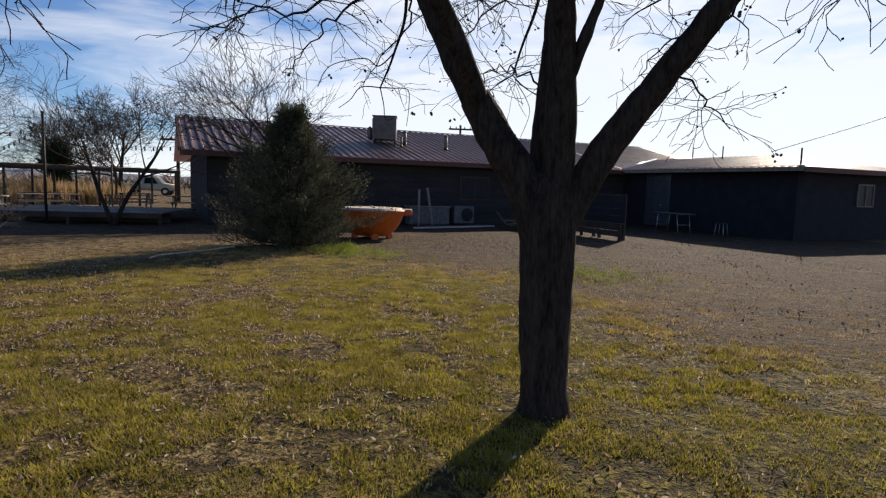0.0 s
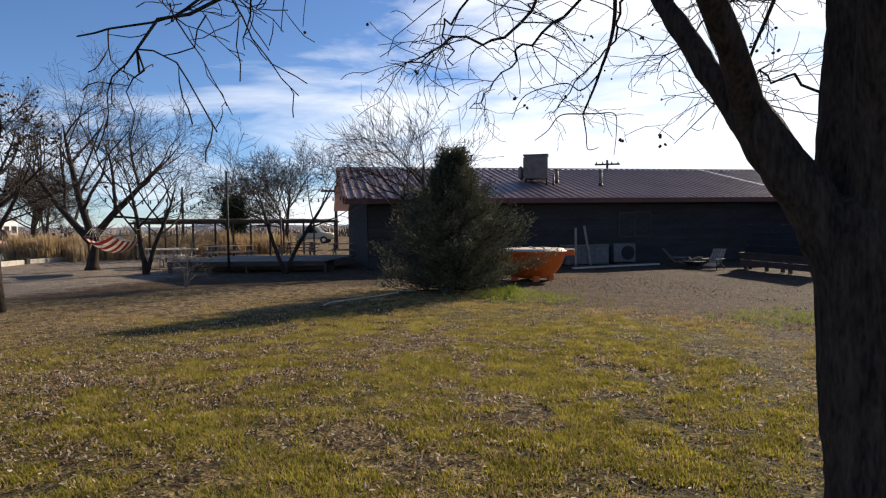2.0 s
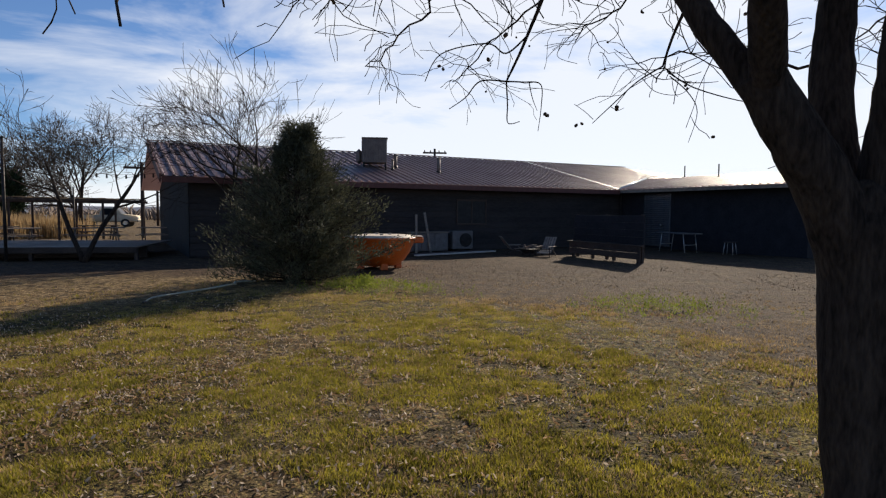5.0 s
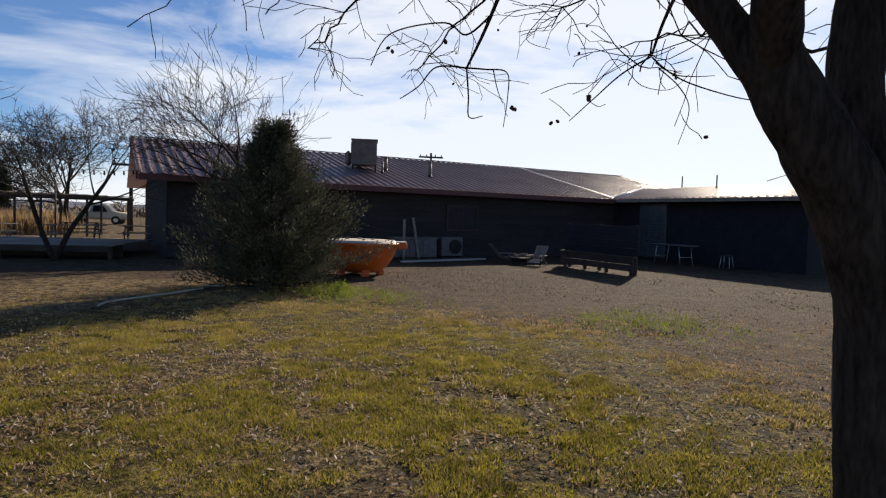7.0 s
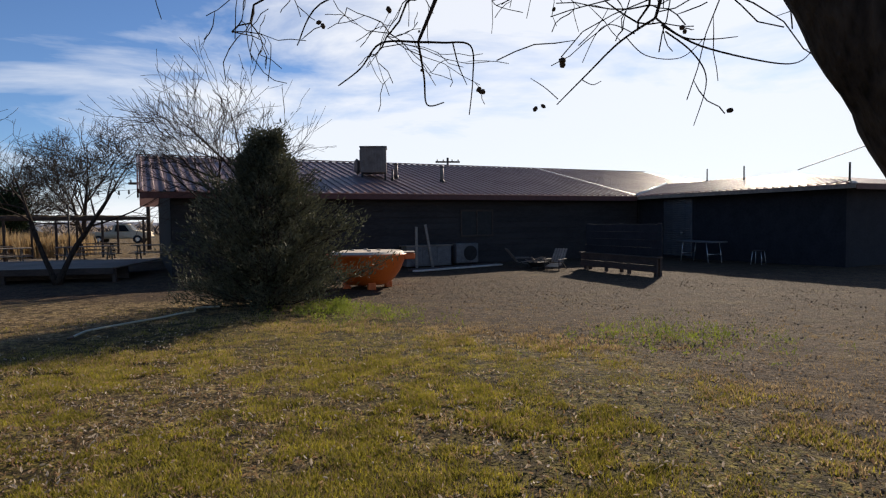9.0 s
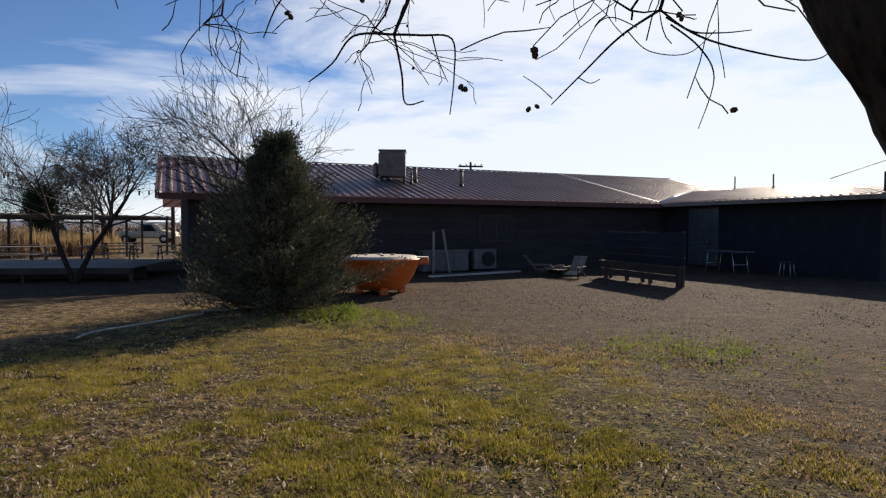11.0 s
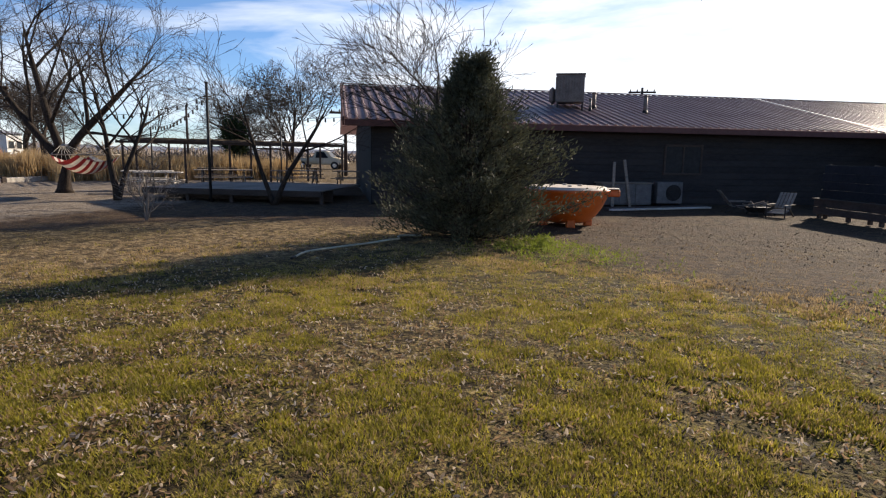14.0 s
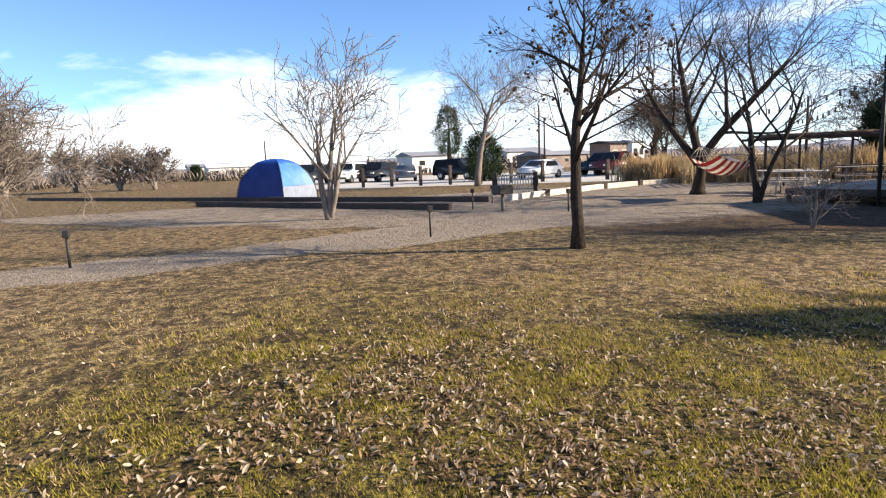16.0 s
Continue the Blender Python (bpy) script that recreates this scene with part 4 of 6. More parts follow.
def juniper(place, height, radius, seed):
    rng = random.Random(seed)
    tree = thing("juniper_bush", Matrix.Translation((*place, ground_z(*place))), "tall dark evergreen juniper with ragged sprays on the lawn", "bush")
    stems, points = [], []
    for k in range(7):
        a = k * 2.4
        top = Vector((math.cos(a) * radius * 0.35 * (k > 0), math.sin(a) * radius * 0.35 * (k > 0), height * rng.uniform(0.65, 0.8) if k else height * 0.92))
        stems.append(bent([(0.05 * math.cos(a), 0.05 * math.sin(a), -0.05), top * 0.5 + Vector((0, 0, 0.05)), top], 0.06, 0.012, 5))
    tube_part("trunk", stems, BARK, tree, 7, 0.008)
    branches = []
    for k in range(190):
        f = (k + rng.random()) / 190
        z = height * (0.03 + 0.9 * f ** 1.05)
        prof = (0.86 + 0.16 * smooth(0, 0.3, f)) * (1 - 0.5 * smooth(0.5, 0.78, f)) * (1 - 0.9 * smooth(0.7, 0.95, f))
        a = k * 2.39996 + rng.gauss(0, 0.3)
        lump = 1 + 1.0 * noise.noise(Vector((math.cos(a) * 2.3, math.sin(a) * 2.3, z * 2.0 + seed)))
        reach = radius * prof * lump * rng.uniform(0.45, 1.15) + 0.09
        o = Vector((math.cos(a), math.sin(a), 0))
        root = Vector((0, 0, max(0.05, z - 0.4 * reach))) + o * 0.06
        tip = o * reach + Vector((0, 0, z + rng.uniform(-0.15, 0.22)))
        mid = root.lerp(tip, 0.55) + Vector((0, 0, -0.08))
        branches.append(bent([root, mid, tip], 0.018, 0.005, 3))
        side = Vector((-o.y, o.x, 0))
        for s in (0.42, 0.56, 0.68, 0.79, 0.9, 1.0):
            c = root.lerp(tip, s)
            for turn in (-1, 1):
                w = side * turn * rng.uniform(0.06, 0.3) * (1.25 - s) + Vector((0, 0, rng.uniform(-0.03, 0.16))) + o * 0.1
                branches.append(line(c, c + w, 0.006, 0.003))
                for g in (0.5, 1.0):
                    points.append((c + w * g, (o * 0.8 + w * 2.5 + Vector((0, 0, 0.4))).normalized()))
    for k in range(7):
        top = Vector((rng.gauss(0, 0.11), rng.gauss(0, 0.11), height * (1.0 if k == 0 else rng.uniform(0.84, 0.97))))
        low = Vector((0, 0, height * 0.72))
        branches.append(line(low, top, 0.012, 0.004))
        for g in (0.4, 0.6, 0.8, 1.0):
            c = low.lerp(top, g)
            for _ in range(2):
                w = Vector((rng.gauss(0, 0.09), rng.gauss(0, 0.09), 0.07))
                branches.append(line(c, c + w, 0.005, 0.003))
                points.append((c + w, (w * 4 + Vector((0, 0, 0.7))).normalized()))
    tube_part("branchwork", branches, TWIG, tree, 4)["kind"] = "stuff"
    foliage("foliage", tree, rng, points, NEEDLE, 0.085, 10)["kind"] = "stuff"


juniper((-4.1, 14.2), 3.3, 1.36, 5)


def weeds(place, radius, seed, count):
    rng = random.Random(seed)
    w = thing("weed_patch", Matrix.Translation((*place, ground_z(*place))), "low bright green weeds at the foot of the juniper", "weeds", kind="stuff")
    pts = []
    for _ in range(count):
        x, y = rng.gauss(0, radius * 0.75), rng.gauss(0, radius * 0.6)
        if noise.noise(Vector((x * 3.2, y * 3.2, seed))) < rng.uniform(-0.35, 0.25):
            continue
        far = math.hypot(x, y) / radius
        pts.append((Vector((x, y, rng.uniform(0.01, 0.15) * max(0.2, 1.1 - 0.6 * far))), Vector((rng.gauss(0, 0.5), rng.gauss(0, 0.5), 0.6)).normalized()))
    foliage("leafage", w, rng, pts, WEED, 0.05, 9)


weeds((-2.75, 13.6), 0.5, 3, 520)
weeds((-1.95, 12.6), 0.8, 4, 260)
weeds((2.25, 10.75), 0.95, 6, 320)


# ---------------------------------------------------------------- hot tub, bench, yard furniture
def hot_tub(place):
    z = ground_z(*place)
    tub = thing("hot_tub", Matrix.Translation((*place, z)) @ Matrix.Scale(1.05, 4), "round orange fibreglass tub with a cream cover in the yard", "hot tub")
    bm = bmesh.new()
    prof = [(0.3, 0.07), (0.42, 0.08), (0.52, 0.12), (0.64, 0.23), (0.75, 0.39), (0.84, 0.58), (0.89, 0.7), (0.92, 0.735), (0.93, 0.78), (0.86, 0.785), (0.8, 0.74), (0.6, 0.4), (0.0, 0.3)]
    seg = 40
    rings = [[bm.verts.new((r * math.cos(2 * math.pi * k / seg), r * math.sin(2 * math.pi * k / seg), h)) for k in range(seg)] for r, h in prof[:-1]]
    for a, b in zip(rings, rings[1:]):
        for k in range(seg):
            bm.faces.new((a[k], a[(k + 1) % seg], b[(k + 1) % seg], b[k]))
    bm.faces.new(rings[0][::-1])
    bm.faces.new(rings[-1])
    part("shell", bm, ORANGE, tub, soft=True)
    bm = bmesh.new()
    bmesh.ops.create_cone(bm, cap_ends=True, segments=40, radius1=0.88, radius2=0.8, depth=0.05, matrix=Matrix.Translation((0, 0, 0.812)))
    part("cover", bm, COVER, tub, "cream insulated cover")
    box_m = Matrix.Rotation(radians(8), 4, "Z")
    part("ledge", a_box(0.78, 1.1, -0.22, 0.22, 0.64, 0.79, 0.03, box_m), ORANGE, tub)
    part("ledge_top", a_box(0.79, 1.09, -0.21, 0.21, 0.793, 0.81, 0.005, box_m), COVER, tub)
    for a in (20, 110, 200, 290):
        part("foot", a_box(0.4, 0.56, -0.09, 0.09, -0.02, 0.16, 0.02, Matrix.Rotation(radians(a), 4, "Z")), ORANGE, tub)
    for x, y in ((-0.35, 0.1), (0.1, -0.3), (0.25, 0.2), (-0.1, 0.4)):
        part("clip", a_box(x - 0.05, x + 0.05, y - 0.03, y + 0.03, 0.839, 0.87, 0.012), COVER, tub)


hot_tub((-2.75, 17.4))


def local(u, v, z=0.0, turn=0.0):
    return HOUSE @ Matrix.Translation((u, v, z)) @ Matrix.Rotation(radians(turn), 4, "Z")


def condenser():
    c = thing("air_conditioner", local(10.1, 0.2), "off-white outdoor air-conditioning unit with a round fan grille", "air conditioner")
    part("casing", a_box(-0.45, 0.45, -0.17, 0.17, 0.08, 0.78, 0.02), WHITEMETAL, c)
    polys = []
    for r in (0.08, 0.14, 0.2, 0.26):
        polys.append(([Vector((0.12 + r * math.cos(a * math.pi / 12), -0.185, 0.43 + r * math.sin(a * math.pi / 12))) for a in range(25)], [0.008] * 25))
    tube_part("grille", polys, DARKMETAL, c, 4)
    bm = bmesh.new()
    bmesh.ops.create_cone(bm, cap_ends=True, segments=28, radius1=0.27, radius2=0.27, depth=0.01, matrix=Matrix.Translation((0.12, -0.174, 0.43)) @ Matrix.Rotation(radians(90), 4, "X"))
    part("fan_opening", bm, DARKMETAL, c, "dark fan opening")
    for x in (-0.35, 0.35):
        part("rail", a_box(x - 0.03, x + 0.03, -0.2, 0.2, 0.0, 0.08), DARKMETAL, c)


condenser()
w = thing("low_cabinet", local(8.55, 0.2), "pale weathered low cabinet against the wall", "cabinet")
part("body", a_box(-0.85, 0.85, -0.25, 0.25, 0.04, 0.72, 0.012), WHITEMETAL, w)
part("top", a_box(-0.9, 0.9, -0.3, 0.28, 0.722, 0.76, 0.008), OLDWOOD, w)
for x in (-0.55, 0.0, 0.55):
    part("door", a_box(x - 0.26, x + 0.26, -0.272, -0.252, 0.1, 0.68, 0.006), WHITEMETAL, w)
for u, h, t in ((8.0, 1.42, 4), (8.6, 1.5, -6)):
    p = thing("leaning_plank", local(u, -0.2, 0.0) @ Matrix.Rotation(radians(-9), 4, "X") @ Matrix.Rotation(radians(t), 4, "Y"), "bare plank leaning against the wall", "plank", "leaning planks")
    part("board", a_box(-0.045, 0.045, -0.02, 0.02, 0.0, h, 0.005), OLDWOOD, p)
p = thing("floor_plank", local(9.0, -1.45, 0.0, 13), "long pale plank lying on the ground", "plank")
part("board", a_box(-1.9, 1.9, -0.08, 0.08, 0.02, 0.07, 0.006), PALEWOOD, p)
part("bearer", a_box(-1.9, 1.9, 0.1, 0.3, 0.0, 0.1, 0.01), DARKWOOD, p)


def lounge_chair(m, label):
    c = thing("lawn_chair", m, label, "chair", "lawn chairs")
    rot = Matrix.Translation((0, 0.2, 0.3)) @ Matrix.Rotation(radians(-38), 4, "X")
    for i in range(5):
        part("back_slat", a_box(-0.27 + i * 0.11, -0.18 + i * 0.11, -0.012, 0.012, 0.0, 0.72, 0.006, rot), OLDWOOD, c)
    seat = Matrix.Translation((0, 0.2, 0.27)) @ Matrix.Rotation(radians(12), 4, "X")
    for i in range(5):
        part("seat_slat", a_box(-0.27, 0.27, -0.12 - i * 0.11, -0.03 - i * 0.11, -0.012, 0.012, 0.005, seat), OLDWOOD, c)
    for x in (-0.3, 0.3):
        tube_part("leg", [line((x, -0.35, 0.42), (x, -0.35, 0.0), 0.022)], DARKWOOD, c, 6)
        tube_part("leg", [line((x, 0.0, 0.3), (x, 0.45, 0.0), 0.022)], DARKWOOD, c, 6)
        part("arm", a_box(x - 0.05, x + 0.05, -0.4, 0.35, 0.44, 0.465, 0.006), OLDWOOD, c)


lounge_chair(local(10.9, -2.2, 0, 70) @ Matrix.Diagonal((0.8, 0.8, 0.75, 1)), "weathered slatted lawn chair in the yard")
lounge_chair(local(11.3, -3.5, 0, -60) @ Matrix.Diagonal((0.8, 0.8, 0.75, 1)), "tilted slatted lawn chair in the yard")
fp = thing("fire_pit", local(11.0, -2.95), "low dark metal fire pit with sticks", "fire pit")
bm = bmesh.new()
bmesh.ops.create_cone(bm, cap_ends=True, segments=18, radius1=0.2, radius2=0.36, depth=0.16, matrix=Matrix.Translation((0, 0, 0.16)))
part("bowl", bm, DARKMETAL, fp)
rng = random.Random(8)
tube_part("kindling", [line((rng.uniform(-0.3, 0.3), rng.uniform(-0.2, 0.2), 0.24), (rng.uniform(-0.6, 0.6), rng.uniform(-0.5, 0.5), rng.uniform(0.22, 0.42)), 0.018, 0.012) for _ in range(12)], OLDWOOD, fp, 5)
for a in range(3):
    tube_part("leg", [line((0.22 * math.cos(a * 2.1), 0.22 * math.sin(a * 2.1), 0.12), (0.27 * math.cos(a * 2.1), 0.27 * math.sin(a * 2.1), 0.0), 0.015)], DARKMETAL, fp, 5)


def plank_fence():
    """A dark stepped screen of boards on posts before the inner corner."""
    f = thing("board_screen", Matrix.Translation((4.0, 20.8, 0.0)) @ Matrix.Rotation(radians(-66), 4, "Z"), "dark stepped screen of horizontal boards with a gap at the ground", "fence")
    for i in range(2):
        part("board", a_box(-1.75, 1.75, -0.02, 0.02, 0.12 + i * 0.2, 0.305 + i * 0.2, 0.005), DARKWOOD, f)
    for x in (-1.6, -0.55, 0.5, 1.6):
        part("post", a_box(x - 0.045, x + 0.045, 0.025, 0.115, 0.0, 0.5, 0.008), DARKWOOD, f)
    part("cap", a_box(-1.8, 1.8, -0.06, 0.12, 0.505, 0.54, 0.006), DARKWOOD, f)
    # tall boards coloured near-black to stand in for the shade round them
    for i in range(4):
        part("board", a_box(-1.7 + 0.05 * (i % 2), 1.75, 0.12, 0.155, 0.56 + i * 0.215, 0.772 + i * 0.215, 0.003), SHADEWALL, f)
    for x in (-1.55, 0.0, 1.6):
        part("tall_post", a_box(x - 0.045, x + 0.045, 0.157, 0.245, 0.0, 1.45, 0.008), DARKWOOD, f)


plank_fence()


def folding_table(m, label):
    t = thing("folding_table", m, label, "table", "courtyard tables")
    part("tabletop", a_box(-0.9, 0.9, -0.38, 0.38, 0.71, 0.75, 0.012), WHITEMETAL, t)
    for x in (-0.6, 0.6):
        for y in (-0.28, 0.28):
            tube_part("leg", [line((x, y, 0.71), (x + (0.12 if x > 0 else -0.12), y, 0.0), 0.016)], FLASH, t, 6)
        tube_part("crossbar", [line((x * 1.1, -0.28, 0.3), (x * 1.1, 0.28, 0.3), 0.012)], FLASH, t, 6)


folding_table(local(17.6, -3.7, 0, 80), "pale folding table in the shaded courtyard")
st = thing("step_stool", local(18.1, -5.6, 0, 20), "small metal-legged stool in the shaded courtyard", "stool")
part("seat", a_box(-0.22, 0.22, -0.18, 0.18, 0.44, 0.47, 0.01), DARKWOOD, st)
for x in (-0.17, 0.17):
    for y in (-0.13, 0.13):
        tube_part("leg", [line((x, y, 0.44), (x * 1.4, y * 1.3, 0), 0.014)], FLASH, st, 6)
lb = thing("wall_lamp", local(JOIN + 0.5, -1.9, 1.0), "small white wall lamp on the corrugated panel", "lamp")
bm = bmesh.new()
bmesh.ops.create_uvsphere(bm, u_segments=12, v_segments=8, radius=0.07, matrix=Matrix.Translation((-0.05, 0, 0)))
part("globe", bm, WHITEMETAL, lb, soft=True)
part("bracket", a_box(0.0, 0.05, -0.04, 0.04, -0.05, 0.05, 0.008), DARKMETAL, lb)


def garden_hose():
    h = thing("garden_hose", Matrix.Translation((0, 0, 0)), "pale garden hose lying on the lawn", "hose")
    pts = [(-5.75, 11.0), (-5.85, 11.5), (-5.65, 12.1), (-5.4, 12.7), (-5.1, 12.9), (-5.15, 13.4), (-5.3, 13.8), (-4.95, 14.0)]
    tube_part("tube", [bent([(x, y, ground_z(x, y) + 0.03 + (0.05 if i == 4 else 0)) for i, (x, y) in enumerate(pts)], 0.017, 0.017, 8)], HOSE, h, 7)
    tube_part("nozzle", [line((-5.75, 11.0, 0.03), (-5.72, 10.85, 0.035), 0.022, 0.014)], DARKMETAL, h, 7)


garden_hose()


# ---------------------------------------------------------------- deck, pergola, picnic tables
DECK = Matrix.Translation((-15.85, 18.31, 0.0)) @ Matrix.Rotation(radians(11.2), 4, "Z")
LONG, DEEP, DECK_Z = 5.7, 4.5, 0.4


def deck():
    d = thing("deck", DECK, "low weathered timber deck beside the house", "deck", kind="structure")
    n = 30
    w = DEEP / n
    first = None
    for i in range(n):
        if first is None:
            first = part("plank", a_box(0, LONG, 0, w - 0.008, DECK_Z - 0.035, DECK_Z, 0.004), OLDWOOD, d)
            ob = first
        else:
            ob = new("plank", first.data)
            ob.parent = d
        ob.location = (0, i * w, 0)
    part("rim", a_box(-0.03, LONG + 0.03, -0.045, -0.004, DECK_Z - 0.18, DECK_Z - 0.002, 0.006), DARKWOOD, d)
    part("rim", a_box(-0.045, -0.004, 0, DEEP, DECK_Z - 0.18, DECK_Z - 0.002, 0.006), DARKWOOD, d)
    for i in range(5):
        part("post", a_box(i * LONG / 4 - 0.05, i * LONG / 4 + 0.05, 0.05, 0.15, -0.02, DECK_Z - 0.04, 0.008), DARKWOOD, d)
    part("joist", a_box(0, LONG, 1.2, 1.25, 0.0, DECK_Z - 0.037), DARKWOOD, d)


deck()


def pergola():
    a, b = Vector((-23.3, 25.4, 0.0)), Vector((-17.7, 34.6, 0.0))
    long = (b - a).length
    m = Matrix.Translation(a) @ Matrix.Rotation(math.atan2(b.y - a.y, b.x - a.x), 4, "Z")
    p = thing("pergola", m, "long low pergola with a thin reed roof on slim posts", "pergola")
    for i in range(6):
        for y in (0.0, 2.6):
            x = i * long / 5
            part("post", a_box(x - 0.045, x + 0.045, y - 0.045, y + 0.045, -0.02, 1.88, 0.008), DARKWOOD, p)
    for y in (0.0, 2.6):
        part("beam", a_box(-0.3, long + 0.3, y - 0.04, y + 0.04, 1.88, 2.0, 0.008), DARKWOOD, p)
    rng = random.Random(2)
    for i in range(26):
        x = i * long / 25
        part("rafter", a_box(x - 0.02, x + 0.02, -0.35, 2.95, 2.0, 2.06, 0.004), DARKWOOD, p)
    polys = []
    for i in range(340):
        x = rng.uniform(-0.3, long * 0.97)
        y = rng.uniform(-0.35, 2.95)
        polys.append(line((x, y, 2.07 + rng.random() * 0.05), (x + rng.uniform(0.5, 1.1), y + rng.gauss(0, 0.12), 2.075 + rng.random() * 0.06), 0.012))
    tube_part("reed_cover", polys, THATCH, p, 4, label="ragged dry reed cover")


pergola()


def picnic_table(m, label, long=1.8, mat=OLDWOOD):
    t = thing("picnic_table", m, label, "picnic table", "picnic tables")
    for i in range(5):
        part("top_plank", a_box(-long / 2, long / 2, -0.36 + i * 0.145, -0.225 + i * 0.145, 0.72, 0.755, 0.006), mat, t)
    for s in (-1, 1):
        for i in range(2):
            y = s * (0.6 + i * 0.14)
            part("bench_plank", a_box(-long / 2, long / 2, y - 0.065, y + 0.065, 0.42, 0.45, 0.006), mat, t)
    for x in (-long * 0.36, long * 0.36):
        for s in (-1, 1):
            tube_part("leg", [line((x, s * 0.2, 0.72), (x, s * 0.62, 0.0), 0.035)], mat, t, 4)
        part("crosspiece", a_box(x - 0.02, x + 0.02, -0.74, 0.74, 0.36, 0.42, 0.005), mat, t)
        part("cleat", a_box(x - 0.02, x + 0.02, -0.34, 0.34, 0.66, 0.72, 0.005), mat, t)


def place(x, y, turn=0.0, z=None):
    return Matrix.Translation((x, y, ground_z(x, y) if z is None else z)) @ Matrix.Rotation(radians(turn), 4, "Z")


picnic_table(place(-19.4, 22.1, 40), "bleached picnic table beside the deck", mat=PALEWOOD)
picnic_table(place(-18.0, 21.2, 35), "bleached picnic table at the deck's corner", 1.6, mat=PALEWOOD)
picnic_table(place(-18.7, 25.6, 42), "long weathered picnic table behind the deck", 2.4)
picnic_table(place(-16.0, 27.2, 42), "weathered picnic table behind the deck", 2.2)
picnic_table(place(-13.8, 28.4, 20), "weathered picnic table near the house", 1.8)
picnic_table(place(-20.8, 27.8, 42), "weathered picnic table under the pergola", 1.8, mat=DARKWOOD)
picnic_table(place(-18.4, 31.6, 42), "dark picnic table under the pergola", 1.8, mat=DARKWOOD)

# tall light pole with strings of bulbs
lp = thing("light_pole", place(-13.5, 18.55), "tall dark pole holding strings of small lamps", "pole")
tube_part("pole", [line((0, 0, -0.05), (0, 0, 3.5), 0.045, 0.04)], DARKMETAL, lp, 8)
tube_part("cap", [line((0, 0, 3.5), (0, 0, 3.54), 0.055)], DARKMETAL, lp, 8)
part("hook", a_box(-0.12, 0.12, -0.02, 0.02, 3.1, 3.14, 0.005), DARKMETAL, lp)


def light_string(a, b, sag, count):
    s = thing("light_string", Matrix.Translation((0, 0, 0)), "sagging string of unlit bulbs above the deck", "string lights", "light strings")
    a, b = Vector(a), Vector(b)
    pts = [a.lerp(b, i / 24) - Vector((0, 0, sag * (1 - (2 * i / 24 - 1) ** 2))) for i in range(25)]
    tube_part("cable", [(pts, [0.008] * 25)], DARKMETAL, s, 4)
    first = None
    for i in range(1, count):
        f = i / count
        p = a.lerp(b, f) - Vector((0, 0, sag * (1 - (2 * f - 1) ** 2)))
        if first is None:
            bm = bmesh.new()
            bmesh.ops.create_icosphere(bm, subdivisions=1, radius=0.035, matrix=Matrix.Translation((0, 0, -0.1)) @ Matrix.Diagonal((1, 1, 1.4, 1)))
            box(bm, -0.018, 0.018, -0.018, 0.018, -0.07, 0.0)
            first = ob = part("bulb", bm, DARKMETAL, s)
        else:
            ob = new("bulb", first.data)
            ob.parent = s
        ob.location = p


TOP = (-13.5, 18.55, 3.15)
for b in ((-20.4, 19.7, 2.9), (-21.6, 24.6, 2.6), (-18.0, 29.0, 2.6), (-10.9, 23.2, 2.9)):
    light_string(TOP, b, 0.35, 16)
for x, y in ((-21.6, 24.6), (-18.0, 29.0), (-23.5, 22.0)):
    q = thing("light_pole", place(x, y), "slim dark pole beside the picnic area", "pole", "slim poles")
    tube_part("pole", [line((0, 0, -0.05), (0, 0, 2.5), 0.035)], DARKMETAL, q, 6)
    tube_part("cap", [line((0, 0, 2.5), (0, 0, 2.54), 0.045)], DARKMETAL, q, 6)


def hammock(a, b):
    """A striped cloth hammock between two trees."""
    h = thing("hammock", Matrix.Translation((0, 0, 0)), "striped red and white cloth hammock slung between two trees", "hammock")
    a, b = Vector(a), Vector(b)
    along = (b - a)
    across = Vector((-along.y, along.x, 0)).normalized()
    ends = [a.lerp(b, 0.2) - Vector((0, 0, 0.55)), a.lerp(b, 0.82) - Vector((0, 0, 0.45))]
    n, stripes = 16, 14

    def spot(f, g):
        p = ends[0].lerp(ends[1], f)
        sag = 0.42 * (1 - (2 * f - 1) ** 2)
        wide = 0.62 + 0.12 * (1 - (2 * f - 1) ** 2)
        edge = abs(g) ** 2 * 0.4 * (0.5 + 0.5 * (1 - (2 * f - 1) ** 2))
        return p + across * g * wide - Vector((0, 0, sag - edge))

    for s in range(stripes):
        g0, g1 = -1 + 2 * s / stripes, -1 + 2 * (s + 1) / stripes
        bm = bmesh.new()
        rows = [(bm.verts.new(spot(i / n, g0)), bm.verts.new(spot(i / n, g1))) for i in range(n + 1)]
        for r, q in zip(rows, rows[1:]):
            bm.faces.new((r[0], r[1], q[1], q[0]))
        bmesh.ops.solidify(bm, geom=bm.faces[:], thickness=0.006)
        part("stripe", bm, (REDCLOTH, WHITECLOTH)[s % 2], h)
    for end, hook, f in ((0, a, 0.0), (1, b, 1.0)):
        tube_part("cord_fan", [line(hook, spot(f, g / 4), 0.006) for g in range(-4, 5)], ROPE, h, 3)
        tube_part("spreader", [line(spot(f, -1.02), spot(f, 1.02), 0.022)], OLDWOOD, h, 6)


hammock((-20.35, 19.35, 1.7), (-16.6, 17.8, 1.58))


